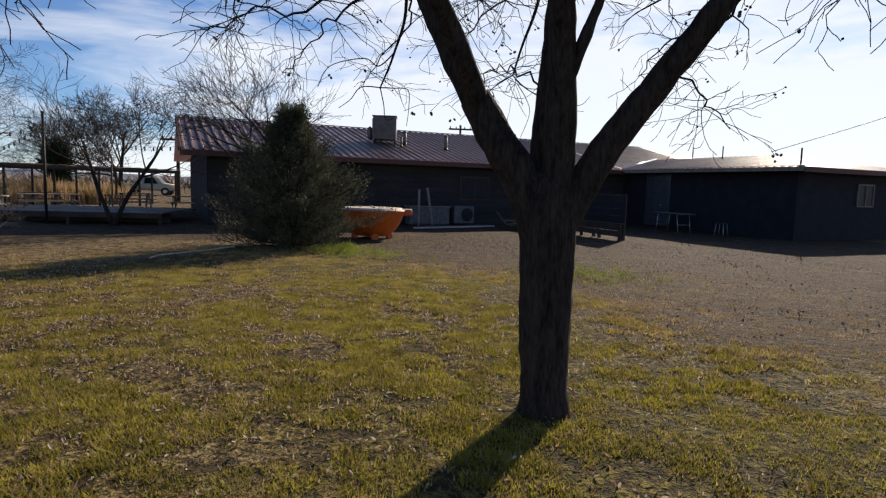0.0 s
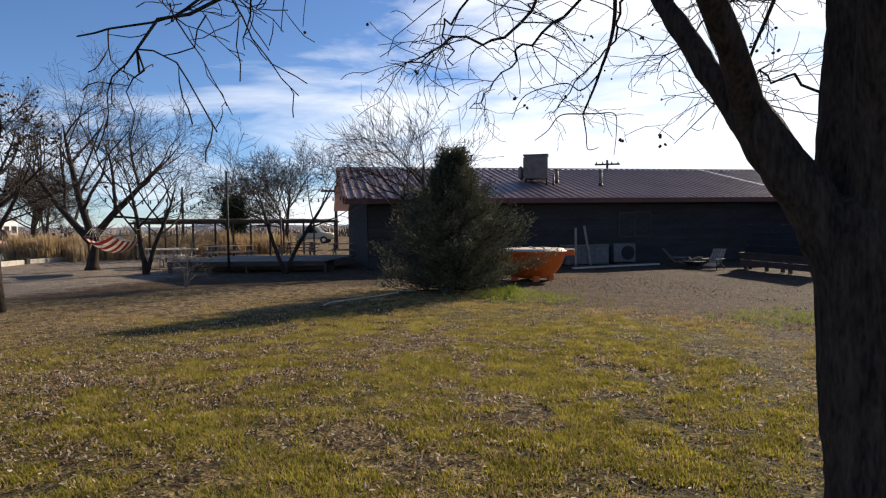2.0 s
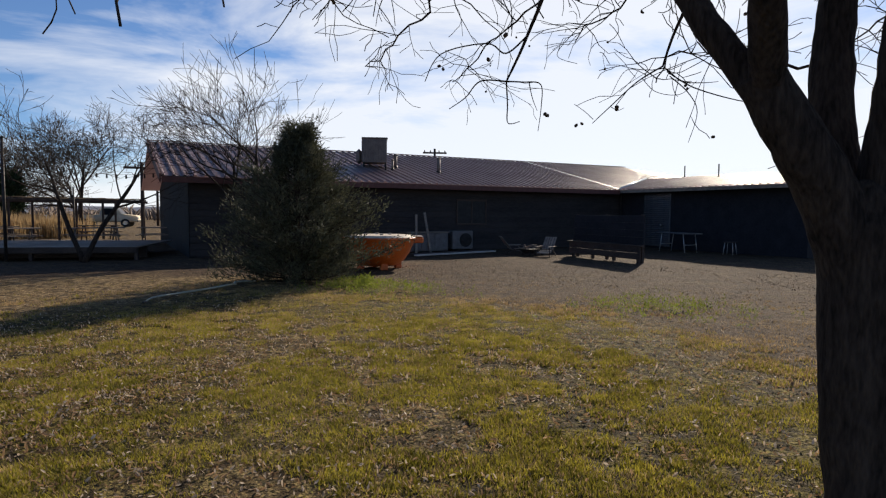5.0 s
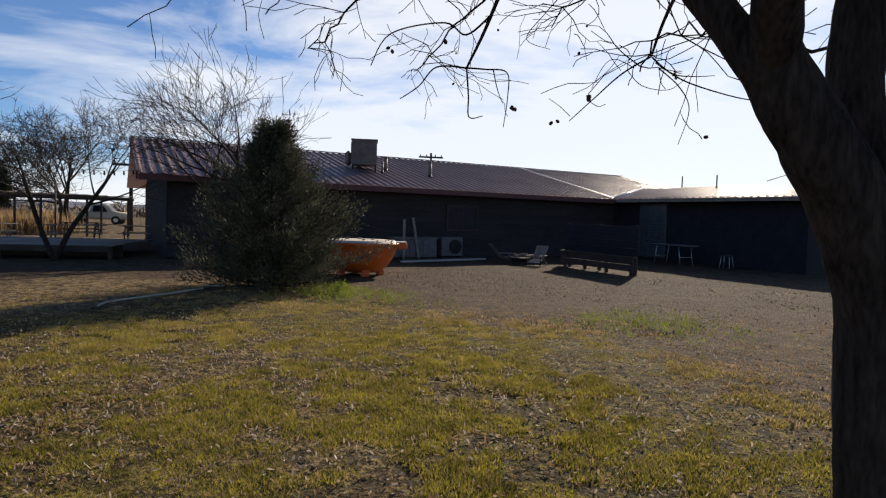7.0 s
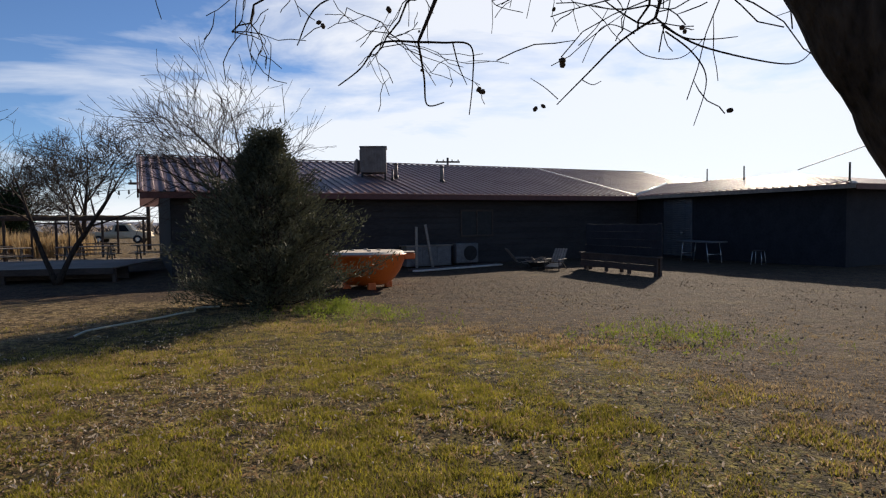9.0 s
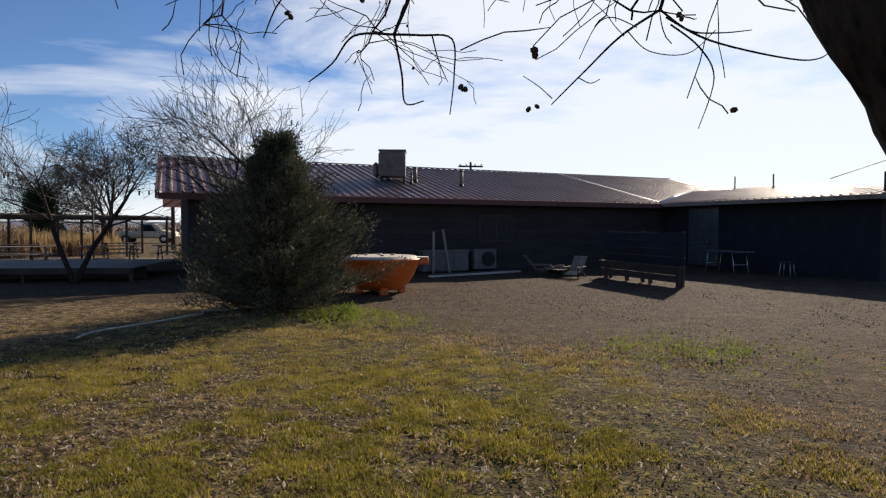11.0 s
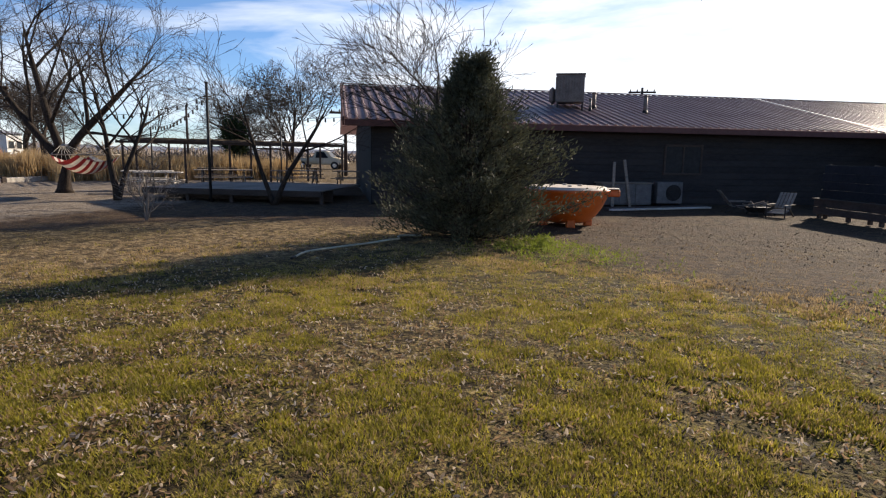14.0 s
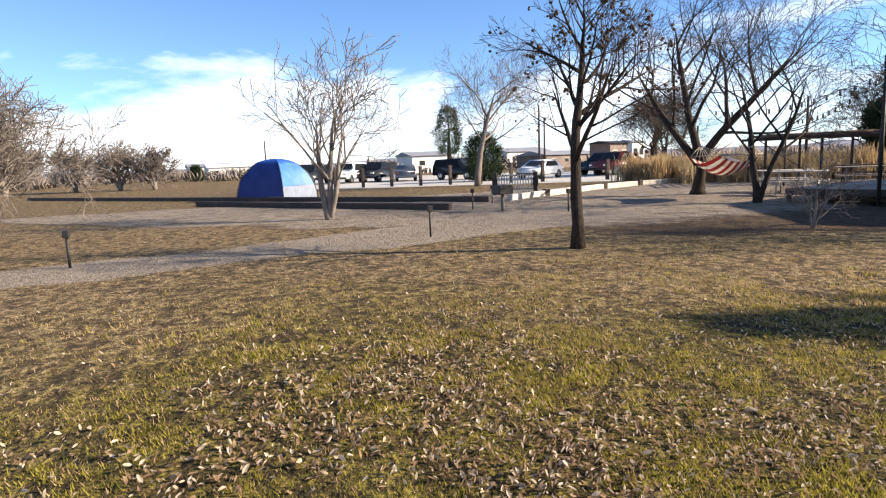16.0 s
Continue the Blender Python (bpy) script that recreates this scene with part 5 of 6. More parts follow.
# ---------------------------------------------------------------- path side: tent, timbers, kerb, gate
def tent(x, y):
    t = thing("dome_tent", place(x, y, 45), "blue dome tent with a pale skirt pitched on the dry grass", "tent")
    half, high = 1.45, 1.95
    # panels and skirts coloured by side: pale towards the sun, navy away from it
    sides = [(0, TENTSUNLIT), (1, TENTSUNLIT), (2, TENTBLUE), (3, TENTSHADED)]
    corners = [Vector((half, -half * 0.85, 0)), Vector((half, half * 0.85, 0)), Vector((-half, half * 0.85, 0)), Vector((-half, -half * 0.85, 0))]

    def rib(c, f):
        r = math.cos(f * math.pi / 2) ** 0.9
        return Vector((c.x * r, c.y * r, high * math.sin(f * math.pi / 2)))

    for k, mat in sides:
        c0, c1 = corners[k], corners[(k + 1) % 4]
        foot = 0.22 if k < 2 else 0.06
        for name, lo, hi, mm in (("skirt", 0.0, foot, TENTGREY if k < 2 else TENTSHADED), ("panel", foot, 1.0, mat), ("rain_fly", 0.72, 1.0, TENTBLUE)):
            bm = bmesh.new()
            rows = []
            for i in range(9):
                f = lo + (hi - lo) * i / 8
                p0, p1 = rib(c0, f), rib(c1, f)
                row = []
                for j in range(9):
                    g = j / 8
                    p = p0.lerp(p1, g)
                    pinch = 1 - 0.1 * (1 - (2 * g - 1) ** 2) * math.sin(math.pi * min(1, f + 0.1))
                    p = Vector((p.x * pinch, p.y * pinch, p.z))
                    p += noise.noise_vector(p * 2.3) * 0.03 * (1 if i else 0)
                    if name == "rain_fly":
                        p = Vector((p.x * 1.05, p.y * 1.05, p.z * 1.015 - 0.08 * (1 - (2 * g - 1) ** 2) * (i == 0)))
                    row.append(bm.verts.new(p))
                rows.append(row)
            for r, q in zip(rows, rows[1:]):
                for j in range(8):
                    if (r[j].co - r[j + 1].co).length > 1e-4:
                        bm.faces.new((r[j], r[j + 1], q[j + 1], q[j]))
            bmesh.ops.remove_doubles(bm, verts=bm.verts, dist=1e-3)
            part(name, bm, mm, t, soft=True)
    for k, c in enumerate(corners):
        pts = [rib(c, i / 10) * 1.01 for i in range(11)]
        tube_part("pole", [(pts, [0.018] * 11)], DARKMETAL, t, 5)
    bm = bmesh.new()
    w = [(half + 0.02, -0.75, 0.02), (half + 0.45, -0.7, 0.01), (half + 0.4, 0.7, 0.01), (half + 0.02, 0.75, 0.02)]
    bm.faces.new([bm.verts.new(q) for q in w])
    bmesh.ops.solidify(bm, geom=bm.faces[:], thickness=0.01)
    part("groundsheet", bm, TENTGREY, t)


tent(-33.9, 5.8)


def timber(a, b, mat=DARKWOOD, size=0.1, label="long dark timber edging the bed", group="edging timbers"):
    a, b = Vector((*a, 0)), Vector((*b, 0))
    m = Matrix.Translation(a + Vector((0, 0, ground_z(a.x, a.y)))) @ Matrix.Rotation(math.atan2(b.y - a.y, b.x - a.x), 4, "Z")
    t = thing("edging_timber", m, label, "timber", group)
    part("beam", a_box(0, (b - a).length - 0.03, -size, size, -0.03, size * 2, 0.012), mat, t)


rows = [(-20.8, 10.2), (-25.9, 6.4), (-31.4, 2.25)]
for a, b in zip(rows, rows[1:]):
    timber(a, b)
rows = [(-23.3, 12.6), (-28.6, 8.2), (-34.1, 3.9), (-40.0, -0.7), (-45.7, -5.2), (-51.5, -9.7)]
for a, b in zip(rows, rows[1:]):
    timber(a, b)
# pale log kerb between yard and parking
rows = [(-23.3, 13.4), (-24.6, 15.6), (-25.9, 17.8), (-27.2, 20.0), (-28.1, 22.6), (-28.7, 25.2), (-29.4, 27.8)]
for a, b in zip(rows, rows[1:]):
    timber(a, b, CONCRETE, 0.11, "pale log kerb beside the parking lot", "log kerb")
for x, y in ((-24.6, 15.6), (-25.9, 17.8), (-27.2, 20.0), (-28.1, 22.6)):
    s = thing("kerb_block", place(x + 0.1, y - 0.06), "short dark block between the kerb logs", "block", "kerb blocks")
    part("block", a_box(-0.14, 0.14, -0.11, 0.11, -0.02, 0.27, 0.02), DARKWOOD, s)


def stake(x, y, h=0.62):
    s = thing("path_light", place(x, y), "short dark path light on a stake", "path light", "path lights")
    tube_part("stem", [line((0, 0, -0.03), (0, 0, h * 0.8), 0.022)], DARKMETAL, s, 6)
    part("head", a_box(-0.05, 0.05, -0.05, 0.05, h * 0.8, h, 0.012), DARKMETAL, s)


for x, y in ((-14.2, 1.3), (-14.7, 7.6), (-17.8, 12.6), (-20.7, 10.9), (-22.4, 12.3)):
    stake(x, y)


def gate(x, y, turn):
    g = thing("low_gate", place(x, y, turn), "low slatted wooden gate between dark posts", "gate")
    for s in (-1, 1):
        part("post", a_box(s * 0.86 - 0.09, s * 0.86 + 0.09, -0.09, 0.09, -0.02, 0.95, 0.015), DARKWOOD, g)
        part("lantern", a_box(s * 0.86 - 0.12, s * 0.86 + 0.12, -0.12, -0.095, 0.35, 0.7, 0.008), DARKMETAL, g)
    for z in (0.2, 0.78):
        part("rail", a_box(-0.77, 0.77, -0.02, 0.02, z, z + 0.06, 0.005), OLDWOOD, g)
    for i in range(13):
        x0 = -0.72 + i * 0.115
        part("slat", a_box(x0, x0 + 0.05, -0.042, -0.022, 0.08, 0.86, 0.004), PALEWOOD, g)


gate(-26.6, 15.2, 58)
gr = thing("barbecue_grill", place(-19.1, 11.2), "dark box grill on a post", "grill")
tube_part("post", [line((0, 0, -0.03), (0, 0, 0.5), 0.05)], WHITEMETAL, gr, 8)
part("firebox", a_box(-0.28, 0.28, -0.22, 0.22, 0.5, 0.74, 0.02), DARKMETAL, gr)
part("handle", a_box(-0.42, -0.28, -0.03, 0.03, 0.62, 0.66, 0.008), DARKMETAL, gr)
part("grate", a_box(-0.26, 0.26, -0.2, 0.2, 0.743, 0.757, 0.004), DARKMETAL, gr)

# parking fence posts
for i in range(15):
    x = -46 + i * 1.0
    s = thing("bollard_post", place(x, 8.6 + i * 1.75), "dark squared post edging the parking lot", "post", "parking posts")
    part("post", a_box(-0.1, 0.1, -0.1, 0.1, -0.03, 1.25, 0.02), DARKWOOD, s)
    part("cap", a_box(-0.12, 0.12, -0.12, 0.12, 1.25, 1.3, 0.015), DARKWOOD, s)
lot = new("parking_lot", mesh_from("parking_lot", [(-47, 5, 0.012), (-30.5, 30, 0.012), (-56, 46, 0.012), (-88, 14, 0.012)], [(0, 1, 2, 3)], GRAVEL))
tagged(lot, "pale gravel parking lot behind a row of posts", "parking lot", kind="structure")


# ---------------------------------------------------------------- vehicles
def vehicle(m, paint, style, label, group="parked vehicles"):
    """A parked car: body, cabin, glass, wheels, lamps. style: car, suv or pickup."""
    v = thing("parked_car" if style != "pickup" else "pickup_truck", m, label, "car" if style != "pickup" else "truck", group)
    long, wide, sill, belt, top = {"car": (4.5, 1.75, 0.32, 0.88, 1.42), "suv": (4.8, 1.9, 0.4, 1.05, 1.8), "pickup": (5.3, 1.95, 0.45, 1.05, 1.8)}[style]
    prof = {
        "car": [(-2.25, 0.45), (-2.2, 0.85), (-1.75, 0.95), (-1.0, 1.4), (0.3, 1.42), (1.15, 0.95), (2.1, 0.78), (2.25, 0.5)],
        "suv": [(-2.4, 0.5), (-2.38, 1.05), (-2.2, 1.75), (0.4, 1.8), (1.05, 1.15), (2.25, 1.02), (2.4, 0.6)],
        "pickup": [(-2.65, 0.55), (-2.65, 1.08), (-0.5, 1.08), (-0.35, 1.78), (0.75, 1.8), (1.3, 1.15), (2.5, 1.05), (2.65, 0.6)],
    }[style]
    bm = bmesh.new()
    ring = prof + [(prof[-1][0], sill), (prof[0][0], sill)]

    def tuck(z):
        return wide / 2 - max(0.0, (z - belt)) * 0.24

    a = [bm.verts.new((x, -tuck(z), z)) for x, z in ring]
    b = [bm.verts.new((x, tuck(z), z)) for x, z in ring]
    bm.faces.new(a)
    bm.faces.new(b[::-1])
    n = len(ring)
    for i in range(n):
        bm.faces.new((a[i], b[i], b[(i + 1) % n], a[(i + 1) % n]))
    bmesh.ops.bevel(bm, geom=bm.edges[:], offset=0.05, segments=2, affect="EDGES")
    body = part("body", bm, paint, v, soft=True)
    x0, x1 = {"car": (-1.3, 0.85), "suv": (-2.1, 0.75), "pickup": (-0.25, 1.0)}[style]
    for s in (-1, 1):
        bm = bmesh.new()
        lean = 0.28
        quad = [(x0, belt + 0.06), (x1, belt + 0.06), (x1 - 0.42, top - 0.12), (x0 + (0.3 if style == "car" else 0.06), top - 0.12)]
        bm.faces.new([bm.verts.new((x, s * (tuck(z) + 0.012), z)) for x, z in quad])
        bmesh.ops.solidify(bm, geom=bm.faces[:], thickness=0.01)
        part("side_window", bm, GLASS, v)
    fx = {"car": (1.1, 0.35), "suv": (1.03, 0.45), "pickup": (1.28, 0.8)}[style]
    for name, (xa, xb) in (("windscreen", fx),):
        bm = bmesh.new()
        bm.faces.new([bm.verts.new(q) for q in ((xa + 0.02, -wide * 0.4, belt + 0.12), (xa + 0.02, wide * 0.4, belt + 0.12), (xb + 0.06, wide * 0.34, top - 0.1), (xb + 0.06, -wide * 0.34, top - 0.1))])
        bmesh.ops.translate(bm, verts=bm.verts, vec=(0.02, 0, 0.03))
        part(name, bm, GLASS, v)
    r = 0.33 if style == "car" else 0.38
    for x in (-long * 0.3, long * 0.31):
        for s in (-1, 1):
            bm = bmesh.new()
            bmesh.ops.create_cone(bm, cap_ends=True, segments=20, radius1=r, radius2=r, depth=0.22, matrix=Matrix.Translation((x, s * (wide / 2 - 0.08), r)) @ Matrix.Rotation(radians(90), 4, "X"))
            wheel = part("wheel", bm, RUBBER, v)
            bm = bmesh.new()
            bmesh.ops.create_cone(bm, cap_ends=True, segments=14, radius1=r * 0.6, radius2=r * 0.5, depth=0.05, matrix=Matrix.Translation((x, s * (wide / 2 + 0.045), r)) @ Matrix.Rotation(radians(-90 * s), 4, "X"))
            part("rim", bm, CHROME, wheel)
    for s in (-1, 1):
        part("headlight", a_box(long / 2 - 0.12, long / 2 + 0.02, s * wide * 0.36 - 0.16, s * wide * 0.36 + 0.16, belt - 0.3, belt - 0.15, 0.02), CHROME, v)
        part("tail_light", a_box(-long / 2 - 0.015, -long / 2 + 0.1, s * wide * 0.4 - 0.08, s * wide * 0.4 + 0.08, belt - 0.25, belt - 0.05, 0.015), CARRED, v)
    part("bumper", a_box(long / 2 - 0.1, long / 2 + 0.04, -wide * 0.46, wide * 0.46, sill + 0.02, sill + 0.18, 0.03), DARKMETAL, v)


vehicle(place(-43.8, 25.5, -55), CARWHITE, "car", "white sedan parked in the gravel lot")
vehicle(place(-44.0, 32.7, -75), CARRED, "pickup", "faded red pickup parked behind the kerb")
vehicle(place(-46.4, 32.8, -70), CARBLACK, "suv", "dark utility car parked beside the red pickup")
vehicle(place(-57.3, 13.5, -35), CARWHITE, "suv", "white van-like car in the row of parked cars")
vehicle(place(-57.7, 16.2, -40), CARBLACK, "suv", "black utility car in the row of parked cars")
vehicle(place(-55.2, 18.2, 165), CARGREY, "car", "grey sedan in the row of parked cars")
vehicle(place(-58.8, 10.3, -35), CARBLACK, "suv", "dark utility car at the end of the parked row")
vehicle(place(-51.8, 22.1, 30), CARBLACK, "suv", "black car parked beside the evergreen shrub")
vehicle(place(-32.3, 57.2, 15), CARTAN, "pickup", "old tan pickup parked on the dry field")
vehicle(place(-36.5, 50.4, 25), CARBLACK, "pickup", "dark pickup parked in the dry field")


# ---------------------------------------------------------------- dry grass, shrubs and the far plain
def tall_grass(name, spots, label, seed, count, height):
    rng = random.Random(seed)
    verts, faces = [], []
    for _ in range(count):
        x0, y0, x1, y1, wid = rng.choice(spots)
        f, g = rng.random(), rng.gauss(0, wid * 0.5)
        d = Vector((x1 - x0, y1 - y0, 0))
        n = Vector((-d.y, d.x, 0)).normalized()
        c = Vector((x0, y0, 0)) + d * f + n * g
        c.z = ground_z(c.x, c.y) - 0.02
        clump = 0.6 + 0.6 * (0.5 + noise.noise(Vector((c.x * 0.8, c.y * 0.8, 4))))
        for _ in range(3):
            p = c + Vector((rng.gauss(0, 0.08), rng.gauss(0, 0.08), 0))
            a = rng.random() * 6.283
            lean = Vector((math.cos(a), math.sin(a), 0)) * rng.uniform(0.05, 0.4)
            h = height * clump * rng.uniform(0.6, 1.15)
            s = Vector((-math.sin(a), math.cos(a), 0)) * 0.018
            b = len(verts)
            verts += [p - s, p + s, p + lean * 0.4 + Vector((0, 0, h * 0.6)) + s, p + lean * 0.4 + Vector((0, 0, h * 0.6)) - s, p + lean + Vector((0, 0, h))]
            faces += [(b, b + 1, b + 2, b + 3), (b + 3, b + 2, b + 4)]
    ob = new(name, mesh_from(name, verts, faces, TANGRASS))
    tagged(ob, label, "dry grass", kind="stuff")


tall_grass("tall_grass", [(-29.0, 25.5, -22.0, 36.0, 1.6), (-31, 28, -24, 37, 2.0), (-32.0, 28.5, -29.5, 23.5, 0.9)], "belt of tall tan winter grass behind the picnic area", 15, 14000, 1.25)


def shrub(name, x, y, h, r, seed, mat, label, trunk=0.0):
    rng = random.Random(seed)
    s = thing(name, place(x, y), label, "tree" if trunk else "bush")
    tube_part("trunk", [line((0, 0, -0.05), (0, 0, h * 0.9), 0.05 * h, 0.02)], BARK, s, 7)
    pts = []
    for _ in range(int(260 + 60 * r)):
        f = rng.random()
        z = trunk + (h - trunk) * f
        a = rng.random() * 6.283
        rr = r * (math.sin(math.pi * min(0.98, 0.15 + 0.8 * f)) ** 0.7) * (0.75 + 0.5 * noise.noise(Vector((math.cos(a) * 1.5, math.sin(a) * 1.5, z + seed)))) * math.sqrt(rng.uniform(0.3, 1))
        o = Vector((math.cos(a), math.sin(a), 0.3))
        pts.append((Vector((math.cos(a) * rr, math.sin(a) * rr, z)), o.normalized()))
    foliage("foliage", s, rng, pts, mat, 0.22, 26)["kind"] = "stuff"


shrub("evergreen_shrub", -44.7, 21.3, 3.3, 1.7, 3, PINE, "dense dark green shrub tree at the edge of the lot")
shrub("pine_tree", -69.2, 27.3, 7.6, 2.0, 5, PINE, "tall dark pine standing behind the parked cars", trunk=2.5)
shrub("yucca_palm", -26.1, 36.0, 3.4, 0.75, 7, PINE, "small dark shaggy palm beyond the pergola", trunk=1.6)
shrub("evergreen_shrub", -112.9, -2.5, 2.4, 1.4, 9, PINE, "small round evergreen on the far field")


def scrub_belt():
    """The bare scrub and low trees along the edge of the plain."""
    rng = random.Random(77)
    polys = []
    for _ in range(1500):
        a = radians(rng.uniform(-20, 118))
        d = rng.uniform(95, 240)
        x, y = -d * math.sin(a), d * math.cos(a) * 0.9 + 5
        h = rng.uniform(0.8, 2.6) * (1.5 if rng.random() < 0.15 else 1)
        for _ in range(6):
            w = Vector((rng.gauss(0, 0.5), rng.gauss(0, 0.5), 1)).normalized()
            p = Vector((x + rng.gauss(0, 0.5), y + rng.gauss(0, 0.5), 0.1))
            polys.append(([p, p + w * h * 0.5, p + (w + Vector((rng.gauss(0, 0.4), rng.gauss(0, 0.4), 0.3))) * h * 0.7], [0.13, 0.22, 0.05]))
    ob = new("far_scrub", tube_mesh("far_scrub", polys, FARTREE, 3))
    tagged(ob, "bare grey scrub along the far edge of the plain", "scrub", kind="stuff")


scrub_belt()


def far_hills():
    verts, faces = [], []
    n = 160
    for i in range(n + 1):
        a = radians(-70 + 220 * i / n)
        h = 14 + 26 * max(0, noise.noise(Vector((i * 0.11, 0, 0)))) + 7 * noise.noise(Vector((i * 0.5, 3, 0)))
        if 60 < i < 100:
            h += 10 * max(0, noise.noise(Vector((i * 0.35, 9, 0))))
        for r, z in ((1900, -2), (2050, max(4, h)), (2250, -2)):
            verts.append((-r * math.sin(a), r * math.cos(a), z))
    for i in range(n):
        for k in range(2):
            b = i * 3 + k
            faces.append((b, b + 3, b + 4, b + 1))
    tagged(new("backdrop_hills", mesh_from("backdrop_hills", verts, faces, HILL)), "low blue hills on the horizon", "hills", kind="structure")


far_hills()


def far_house(x, y, turn, long, deep, high, wall, roof, label, name="far_house"):
    h = thing(name, place(x, y, turn), label, "building")
    part("wall", a_box(-long / 2, long / 2, -deep / 2, deep / 2, -0.05, high), wall, h)
    bm = bmesh.new()
    e = 0.35
    p = [(-long / 2 - e, -deep / 2 - e, high), (long / 2 + e, -deep / 2 - e, high), (long / 2 + e, deep / 2 + e, high), (-long / 2 - e, deep / 2 + e, high), (-long / 2 - e, 0, high + deep * 0.12), (long / 2 + e, 0, high + deep * 0.12)]
    v = [bm.verts.new(q) for q in p]
    for f in ((0, 1, 5, 4), (2, 3, 4, 5), (1, 2, 5), (3, 0, 4), (0, 3, 2, 1)):
        bm.faces.new([v[i] for i in f])
    part("roof", bm, roof, h)
    n = max(2, int(long / 3))
    for i in range(n):
        cx = -long / 2 + long * (i + 0.5) / n
        w = part("window", a_box(cx - 0.55, cx + 0.55, -deep / 2 - 0.05, -deep / 2 - 0.002, high * 0.42, high * 0.75, 0.01), PALEWOOD, h)
        part("pane", a_box(cx - 0.47, cx + 0.47, -deep / 2 - 0.07, -deep / 2 - 0.053, high * 0.45, high * 0.72), GLASS, w)


far_house(-98.8, 33.2, 100, 7, 6, 2.7, FARWHITE, FARROOF, "small white house behind the parking lot")
far_house(-90.1, 53.2, 112, 13, 6, 2.0, FARBROWN, FARROOF, "low brown building behind the parking lot")
far_house(-59.5, 42.1, 118, 4.0, 2.4, 2.8, FARBROWN, DARKMETAL, "dark boxy trailer behind the red pickup", "far_trailer")
far_house(-153.1, 4.4, 100, 14, 7, 2.4, FARWHITE, FARWHITE, "long white building across the field")
far_house(-193.0, -3.4, 100, 12, 8, 3.0, FARWHITE, FARROOF, "pale farm building across the field")
far_house(-111.1, 56.3, 100, 10, 7, 3.0, FARWHITE, FARROOF, "white house far behind the lot")
far_house(-80.1, 59.6, 110, 3, 3, 3.4, FARWHITE, FARROOF, "white shed beside the lot")


def utility_pole(x, y, h, turn=0.0, arm=True):
    u = thing("utility_pole", place(x, y, turn), "distant wooden utility pole", "pole", "utility poles")
    tube_part("pole", [line((0, 0, -0.1), (0, 0, h), 0.14, 0.1)], DARKWOOD, u, 8)
    if arm:
        part("crossarm", a_box(-1.1, 1.1, -0.06, 0.06, h - 0.45, h - 0.3, 0.01), DARKWOOD, u)
        for x0 in (-0.95, -0.4, 0.4, 0.95):
            tube_part("insulator", [line((x0, 0, h - 0.3), (x0, 0, h - 0.12), 0.06, 0.03)], DARKMETAL, u, 6)


utility_pole(-2.1, 57.5, 7.35, 10)
utility_pole(-21.2, 41.6, 4.7, 25)
for x, y, h in ((-30, 62, 5.4), (-44, 52, 6.0), (-58, 47, 6.5), (-70, 40, 6.5), (-85, 18, 6.5), (-92, 8, 5.5), (-60, 34, 7)):
    utility_pole(x, y, h, 40, arm=False)

wire = thing("overhead_wire", Matrix.Translation((0, 0, 0)), "thin overhead wire above the wing roof", "wire")
wa, wb = HOUSE @ Vector((JOIN + WING_RUN, -WING + WING_RUN, WING_RIDGE + 0.2)), Vector((30, 34, 10))
tube_part("cable", [bent([wa, wa.lerp(wb, 0.5) - Vector((0, 0, 0.5)), wb], 0.02, 0.02, 8)], DARKMETAL, wire, 4)


# ---------------------------------------------------------------- lawn blades and fallen leaves
def lawn_blades():
    rng = random.Random(21)
    sets = {0: ([], []), 1: ([], [])}
    n = 0
    while n < 120000:
        # denser beside the line walked
        x, y = rng.gauss(-1.6, 3.6), rng.gauss(6.4, 3.2)
        if y < 1.6 or y > 16 or x < -12 or x > 7:
            continue
        soil = yard_soil(x, y)
        patch = noise.noise(Vector((x * 0.55, y * 0.55, 2.2)))
        fine = 0.6 * noise.noise(Vector((x * 2.1, y * 2.1, 6.6))) + 0.6 * noise.noise(Vector((x * 5.5, y * 5.5, 1.6)))
        if rng.random() < soil * 0.84 or rng.random() > smooth(-0.22, 0.3, patch * 0.3 + fine):
            continue
        n += 1
        dry = 1 if rng.random() < 0.3 + 0.6 * soil + 0.55 * smooth(4, 10, math.hypot(x + 1, y - 4)) else 0
        verts, faces = sets[dry]
        z = ground_z(x, y) - 0.01
        for _ in range(4):
            px, py = x + rng.gauss(0, 0.025), y + rng.gauss(0, 0.025)
            a = rng.random() * 6.283
            h = rng.uniform(0.014, 0.046) * (1.0 if dry else 1.2)
            wide, lean = rng.uniform(0.003, 0.0075), rng.uniform(0.3, 1.2) * h
            ca, sa = math.cos(a), math.sin(a)
            b = len(verts)
            verts += [(px - sa * wide, py + ca * wide, z), (px + sa * wide, py - ca * wide, z), (px + ca * lean, py + sa * lean, z + h)]
            faces.append((b, b + 1, b + 2))
    for k, (mat, label) in enumerate(((BLADE_G, "short green winter grass"), (BLADE_D, "short dry tan grass"))):
        tagged(new("grass", mesh_from("grass", *sets[k], mat)), label, "grass", kind="stuff")


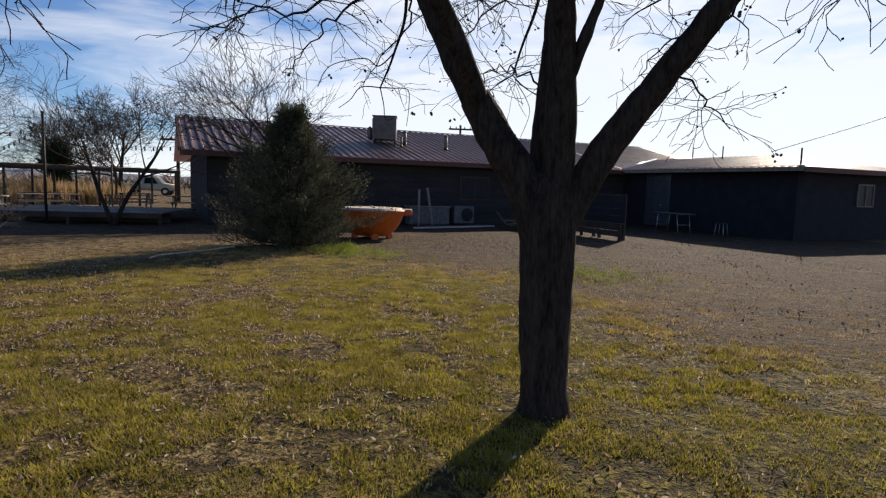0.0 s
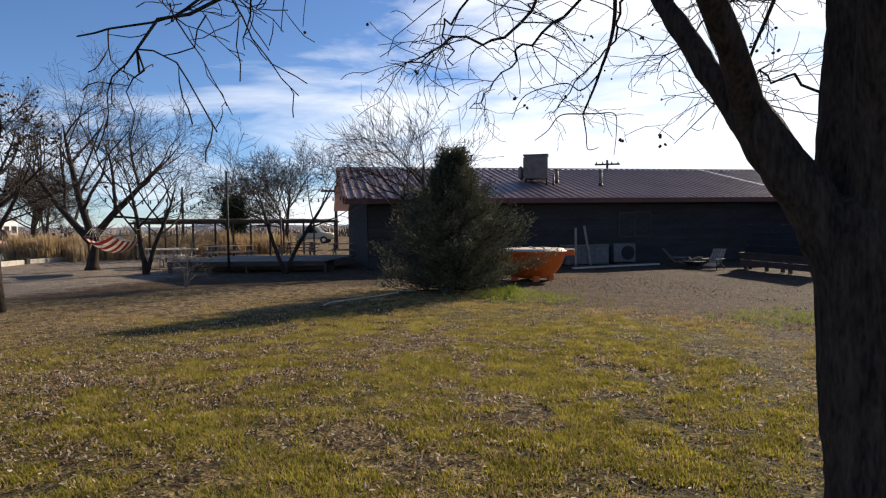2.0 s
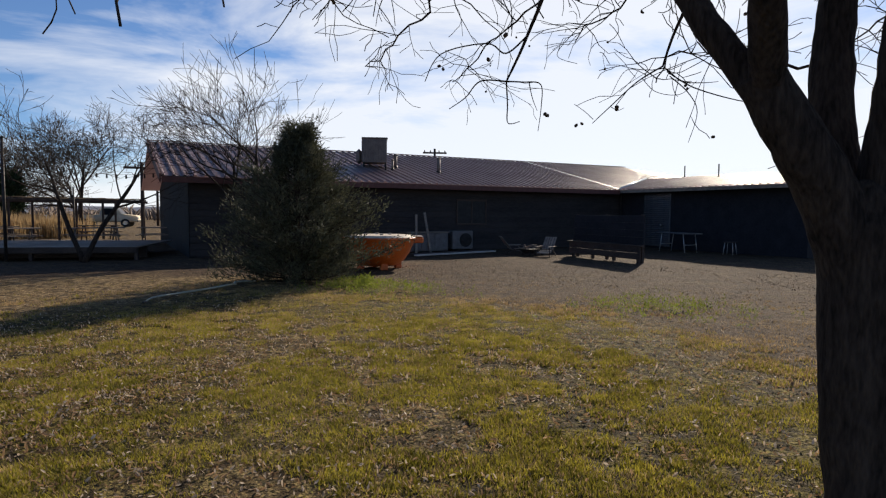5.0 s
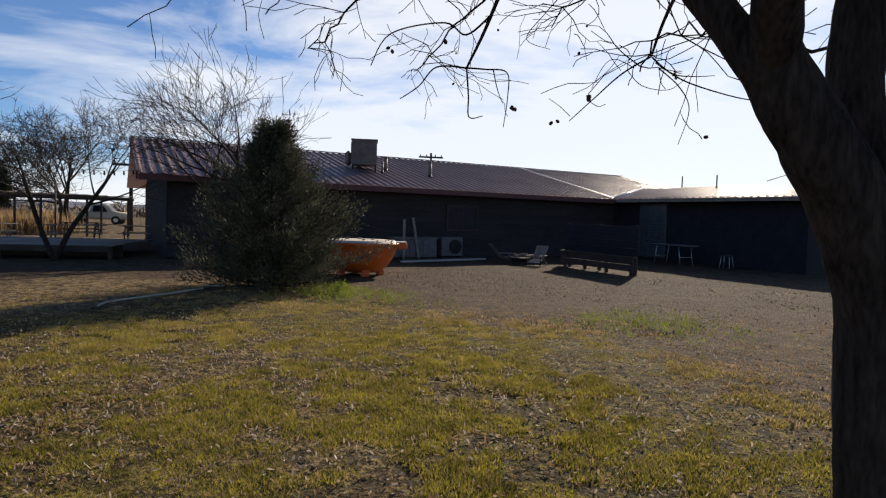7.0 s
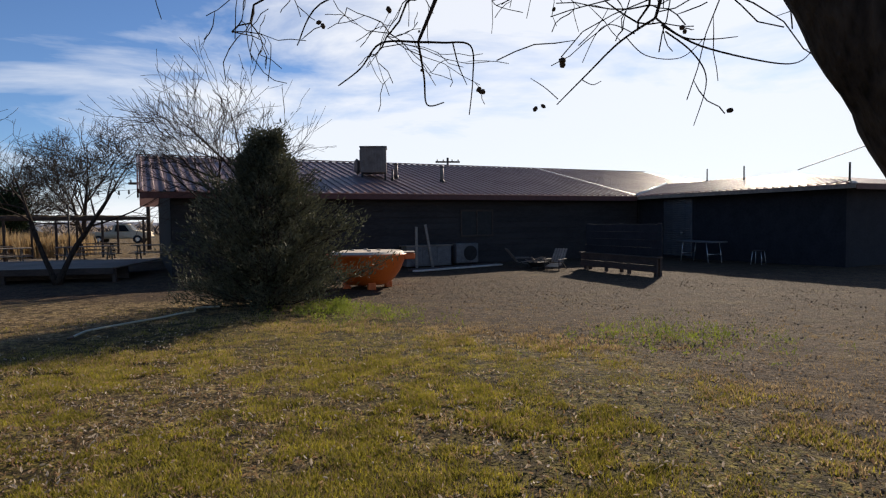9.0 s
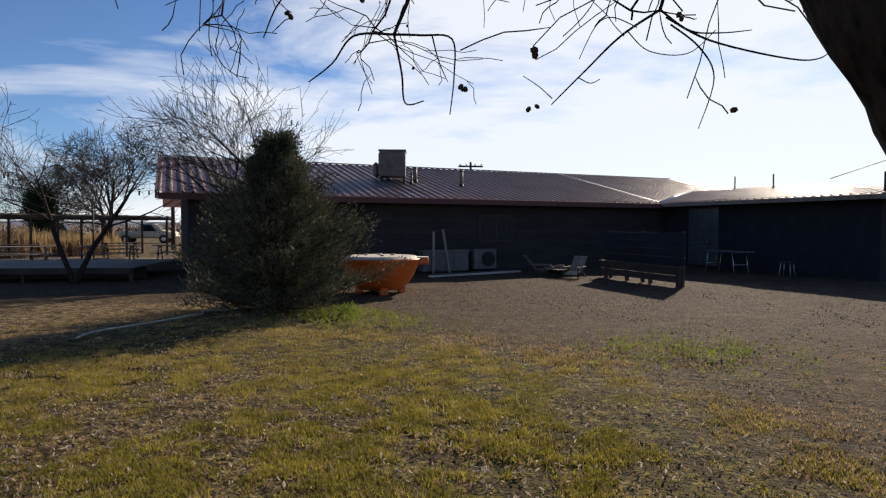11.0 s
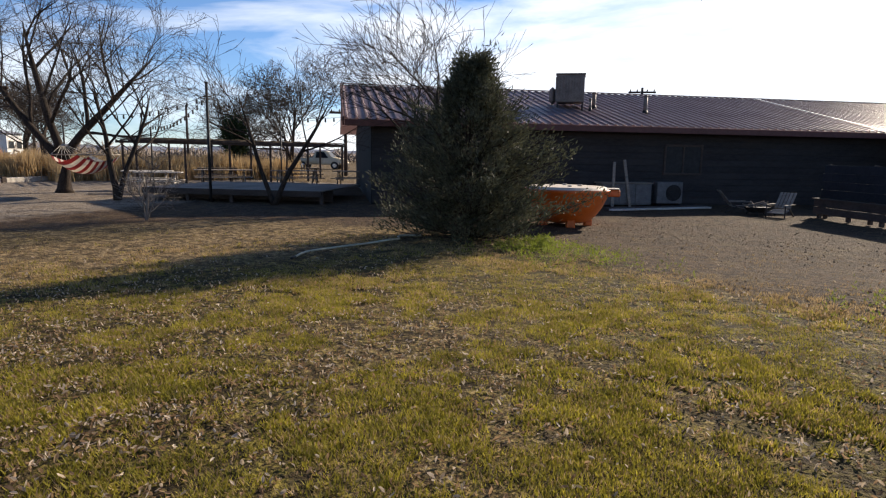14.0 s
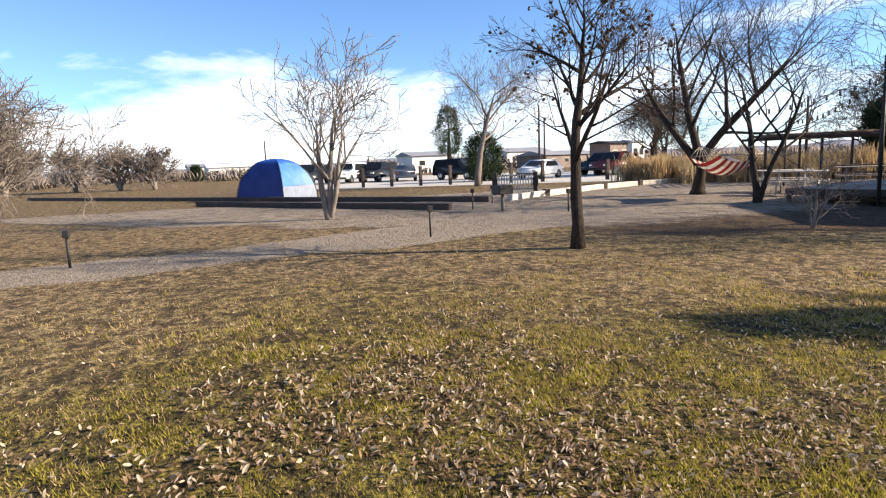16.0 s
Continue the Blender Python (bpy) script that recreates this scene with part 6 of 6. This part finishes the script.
def fallen_leaves():
    rng = random.Random(33)
    drifts = ((-6.2, 4.4, 0.7, 0.007), (-5.2, 5.6, 0.6, 0.006), (-6.0, 3.4, 0.6, 0.006), (-7.2, 5.2, 0.9, 0.006), (-3.6, 5.4, 0.7, 0.004), (-0.6, 6.2, 0.7, 0.003))
    for mat, label, count in ((LEAF_A, "curled brown fallen leaves", 16500), (LEAF_B, "pale dry fallen leaves", 9800)):
        verts, faces = [], []
        n = 0
        while n < count:
            x, y = (rng.gauss(-1.5, 3.4), rng.gauss(6.2, 3.2)) if n % 5 < 3 else (rng.gauss(-5.2, 1.9), rng.gauss(5.6, 1.9))
            grown = 0.0
            if n % 14 == 0:
                cx, cy, wide, grown = rng.choice(drifts)
                x, y = rng.gauss(cx, wide), rng.gauss(cy, wide)
            if y < 1.5 or y > 17 or x < -13 or x > 8:
                continue
            patch = 0.5 * noise.noise(Vector((x * 0.55, y * 0.55, 2.2))) + 0.6 * noise.noise(Vector((x * 2.1, y * 2.1, 6.6))) + 0.4 * noise.noise(Vector((x * 5.5, y * 5.5, 1.6)))
            if rng.random() < 0.15 + smooth(-0.3, 0.2, patch) * 0.75:
                continue
            n += 1
            s = rng.uniform(0.006, 0.016) + grown
            m = Matrix.Translation((x, y, ground_z(x, y) + 0.012 + rng.random() * 0.04)) @ Euler((rng.gauss(0, 0.7), rng.gauss(0, 0.7), rng.random() * 6.283)).to_matrix().to_4x4()
            b = len(verts)
            curl = rng.uniform(0.1, 0.7) * s
            for q in ((-1.3, 0, curl * 0.4), (-0.3, -0.55, curl), (0.9, -0.4, curl), (1.5, 0, 0.2 * s), (0.9, 0.45, curl), (-0.3, 0.55, curl), (0.2, 0, 0)):
                verts.append(m @ Vector((q[0] * s, q[1] * s, q[2])))
            faces += [(b, b + 1, b + 6), (b + 1, b + 2, b + 6), (b + 2, b + 3, b + 6), (b + 3, b + 4, b + 6), (b + 4, b + 5, b + 6), (b + 5, b, b + 6)]
        tagged(new("leaf_litter", mesh_from("leaf_litter", verts, faces, mat)), label, "fallen leaves", kind="stuff")


def soil_clods():
    """Loose lumps of soil and small stones over the bare ground."""
    rng = random.Random(44)
    base = bmesh.new()
    bmesh.ops.create_icosphere(base, subdivisions=1, radius=1.0)
    ball = [v.co.copy() for v in base.verts]
    tris = [tuple(v.index for v in f.verts) for f in base.faces]
    base.free()
    verts, faces = [], []
    n = 0
    while n < 6000:
        x, y = rng.uniform(-9, 9), rng.uniform(5, 20)
        if rng.random() > yard_soil(x, y) * (0.55 + 0.8 * noise.noise(Vector((x * 0.9, y * 0.9, 3.3)))):
            continue
        n += 1
        s = 0.004 + 0.013 * rng.random() ** 3
        m = Matrix.Translation((x, y, ground_z(x, y) + s * 0.3)) @ Euler((rng.random() * 3, rng.random() * 3, 0)).to_matrix().to_4x4() @ Matrix.Diagonal((s * rng.uniform(0.8, 1.8), s, s * 0.7, 1))
        b = len(verts)
        verts += [m @ (v * rng.uniform(0.8, 1.15)) for v in ball]
        faces += [(i + b, j + b, k + b) for i, j, k in tris]
    tagged(new("soil_clods", mesh_from("soil_clods", verts, faces, CLOD)), "loose brown soil clods and pebbles on bare ground", "soil", kind="stuff")


lawn_blades()
fallen_leaves()
soil_clods()
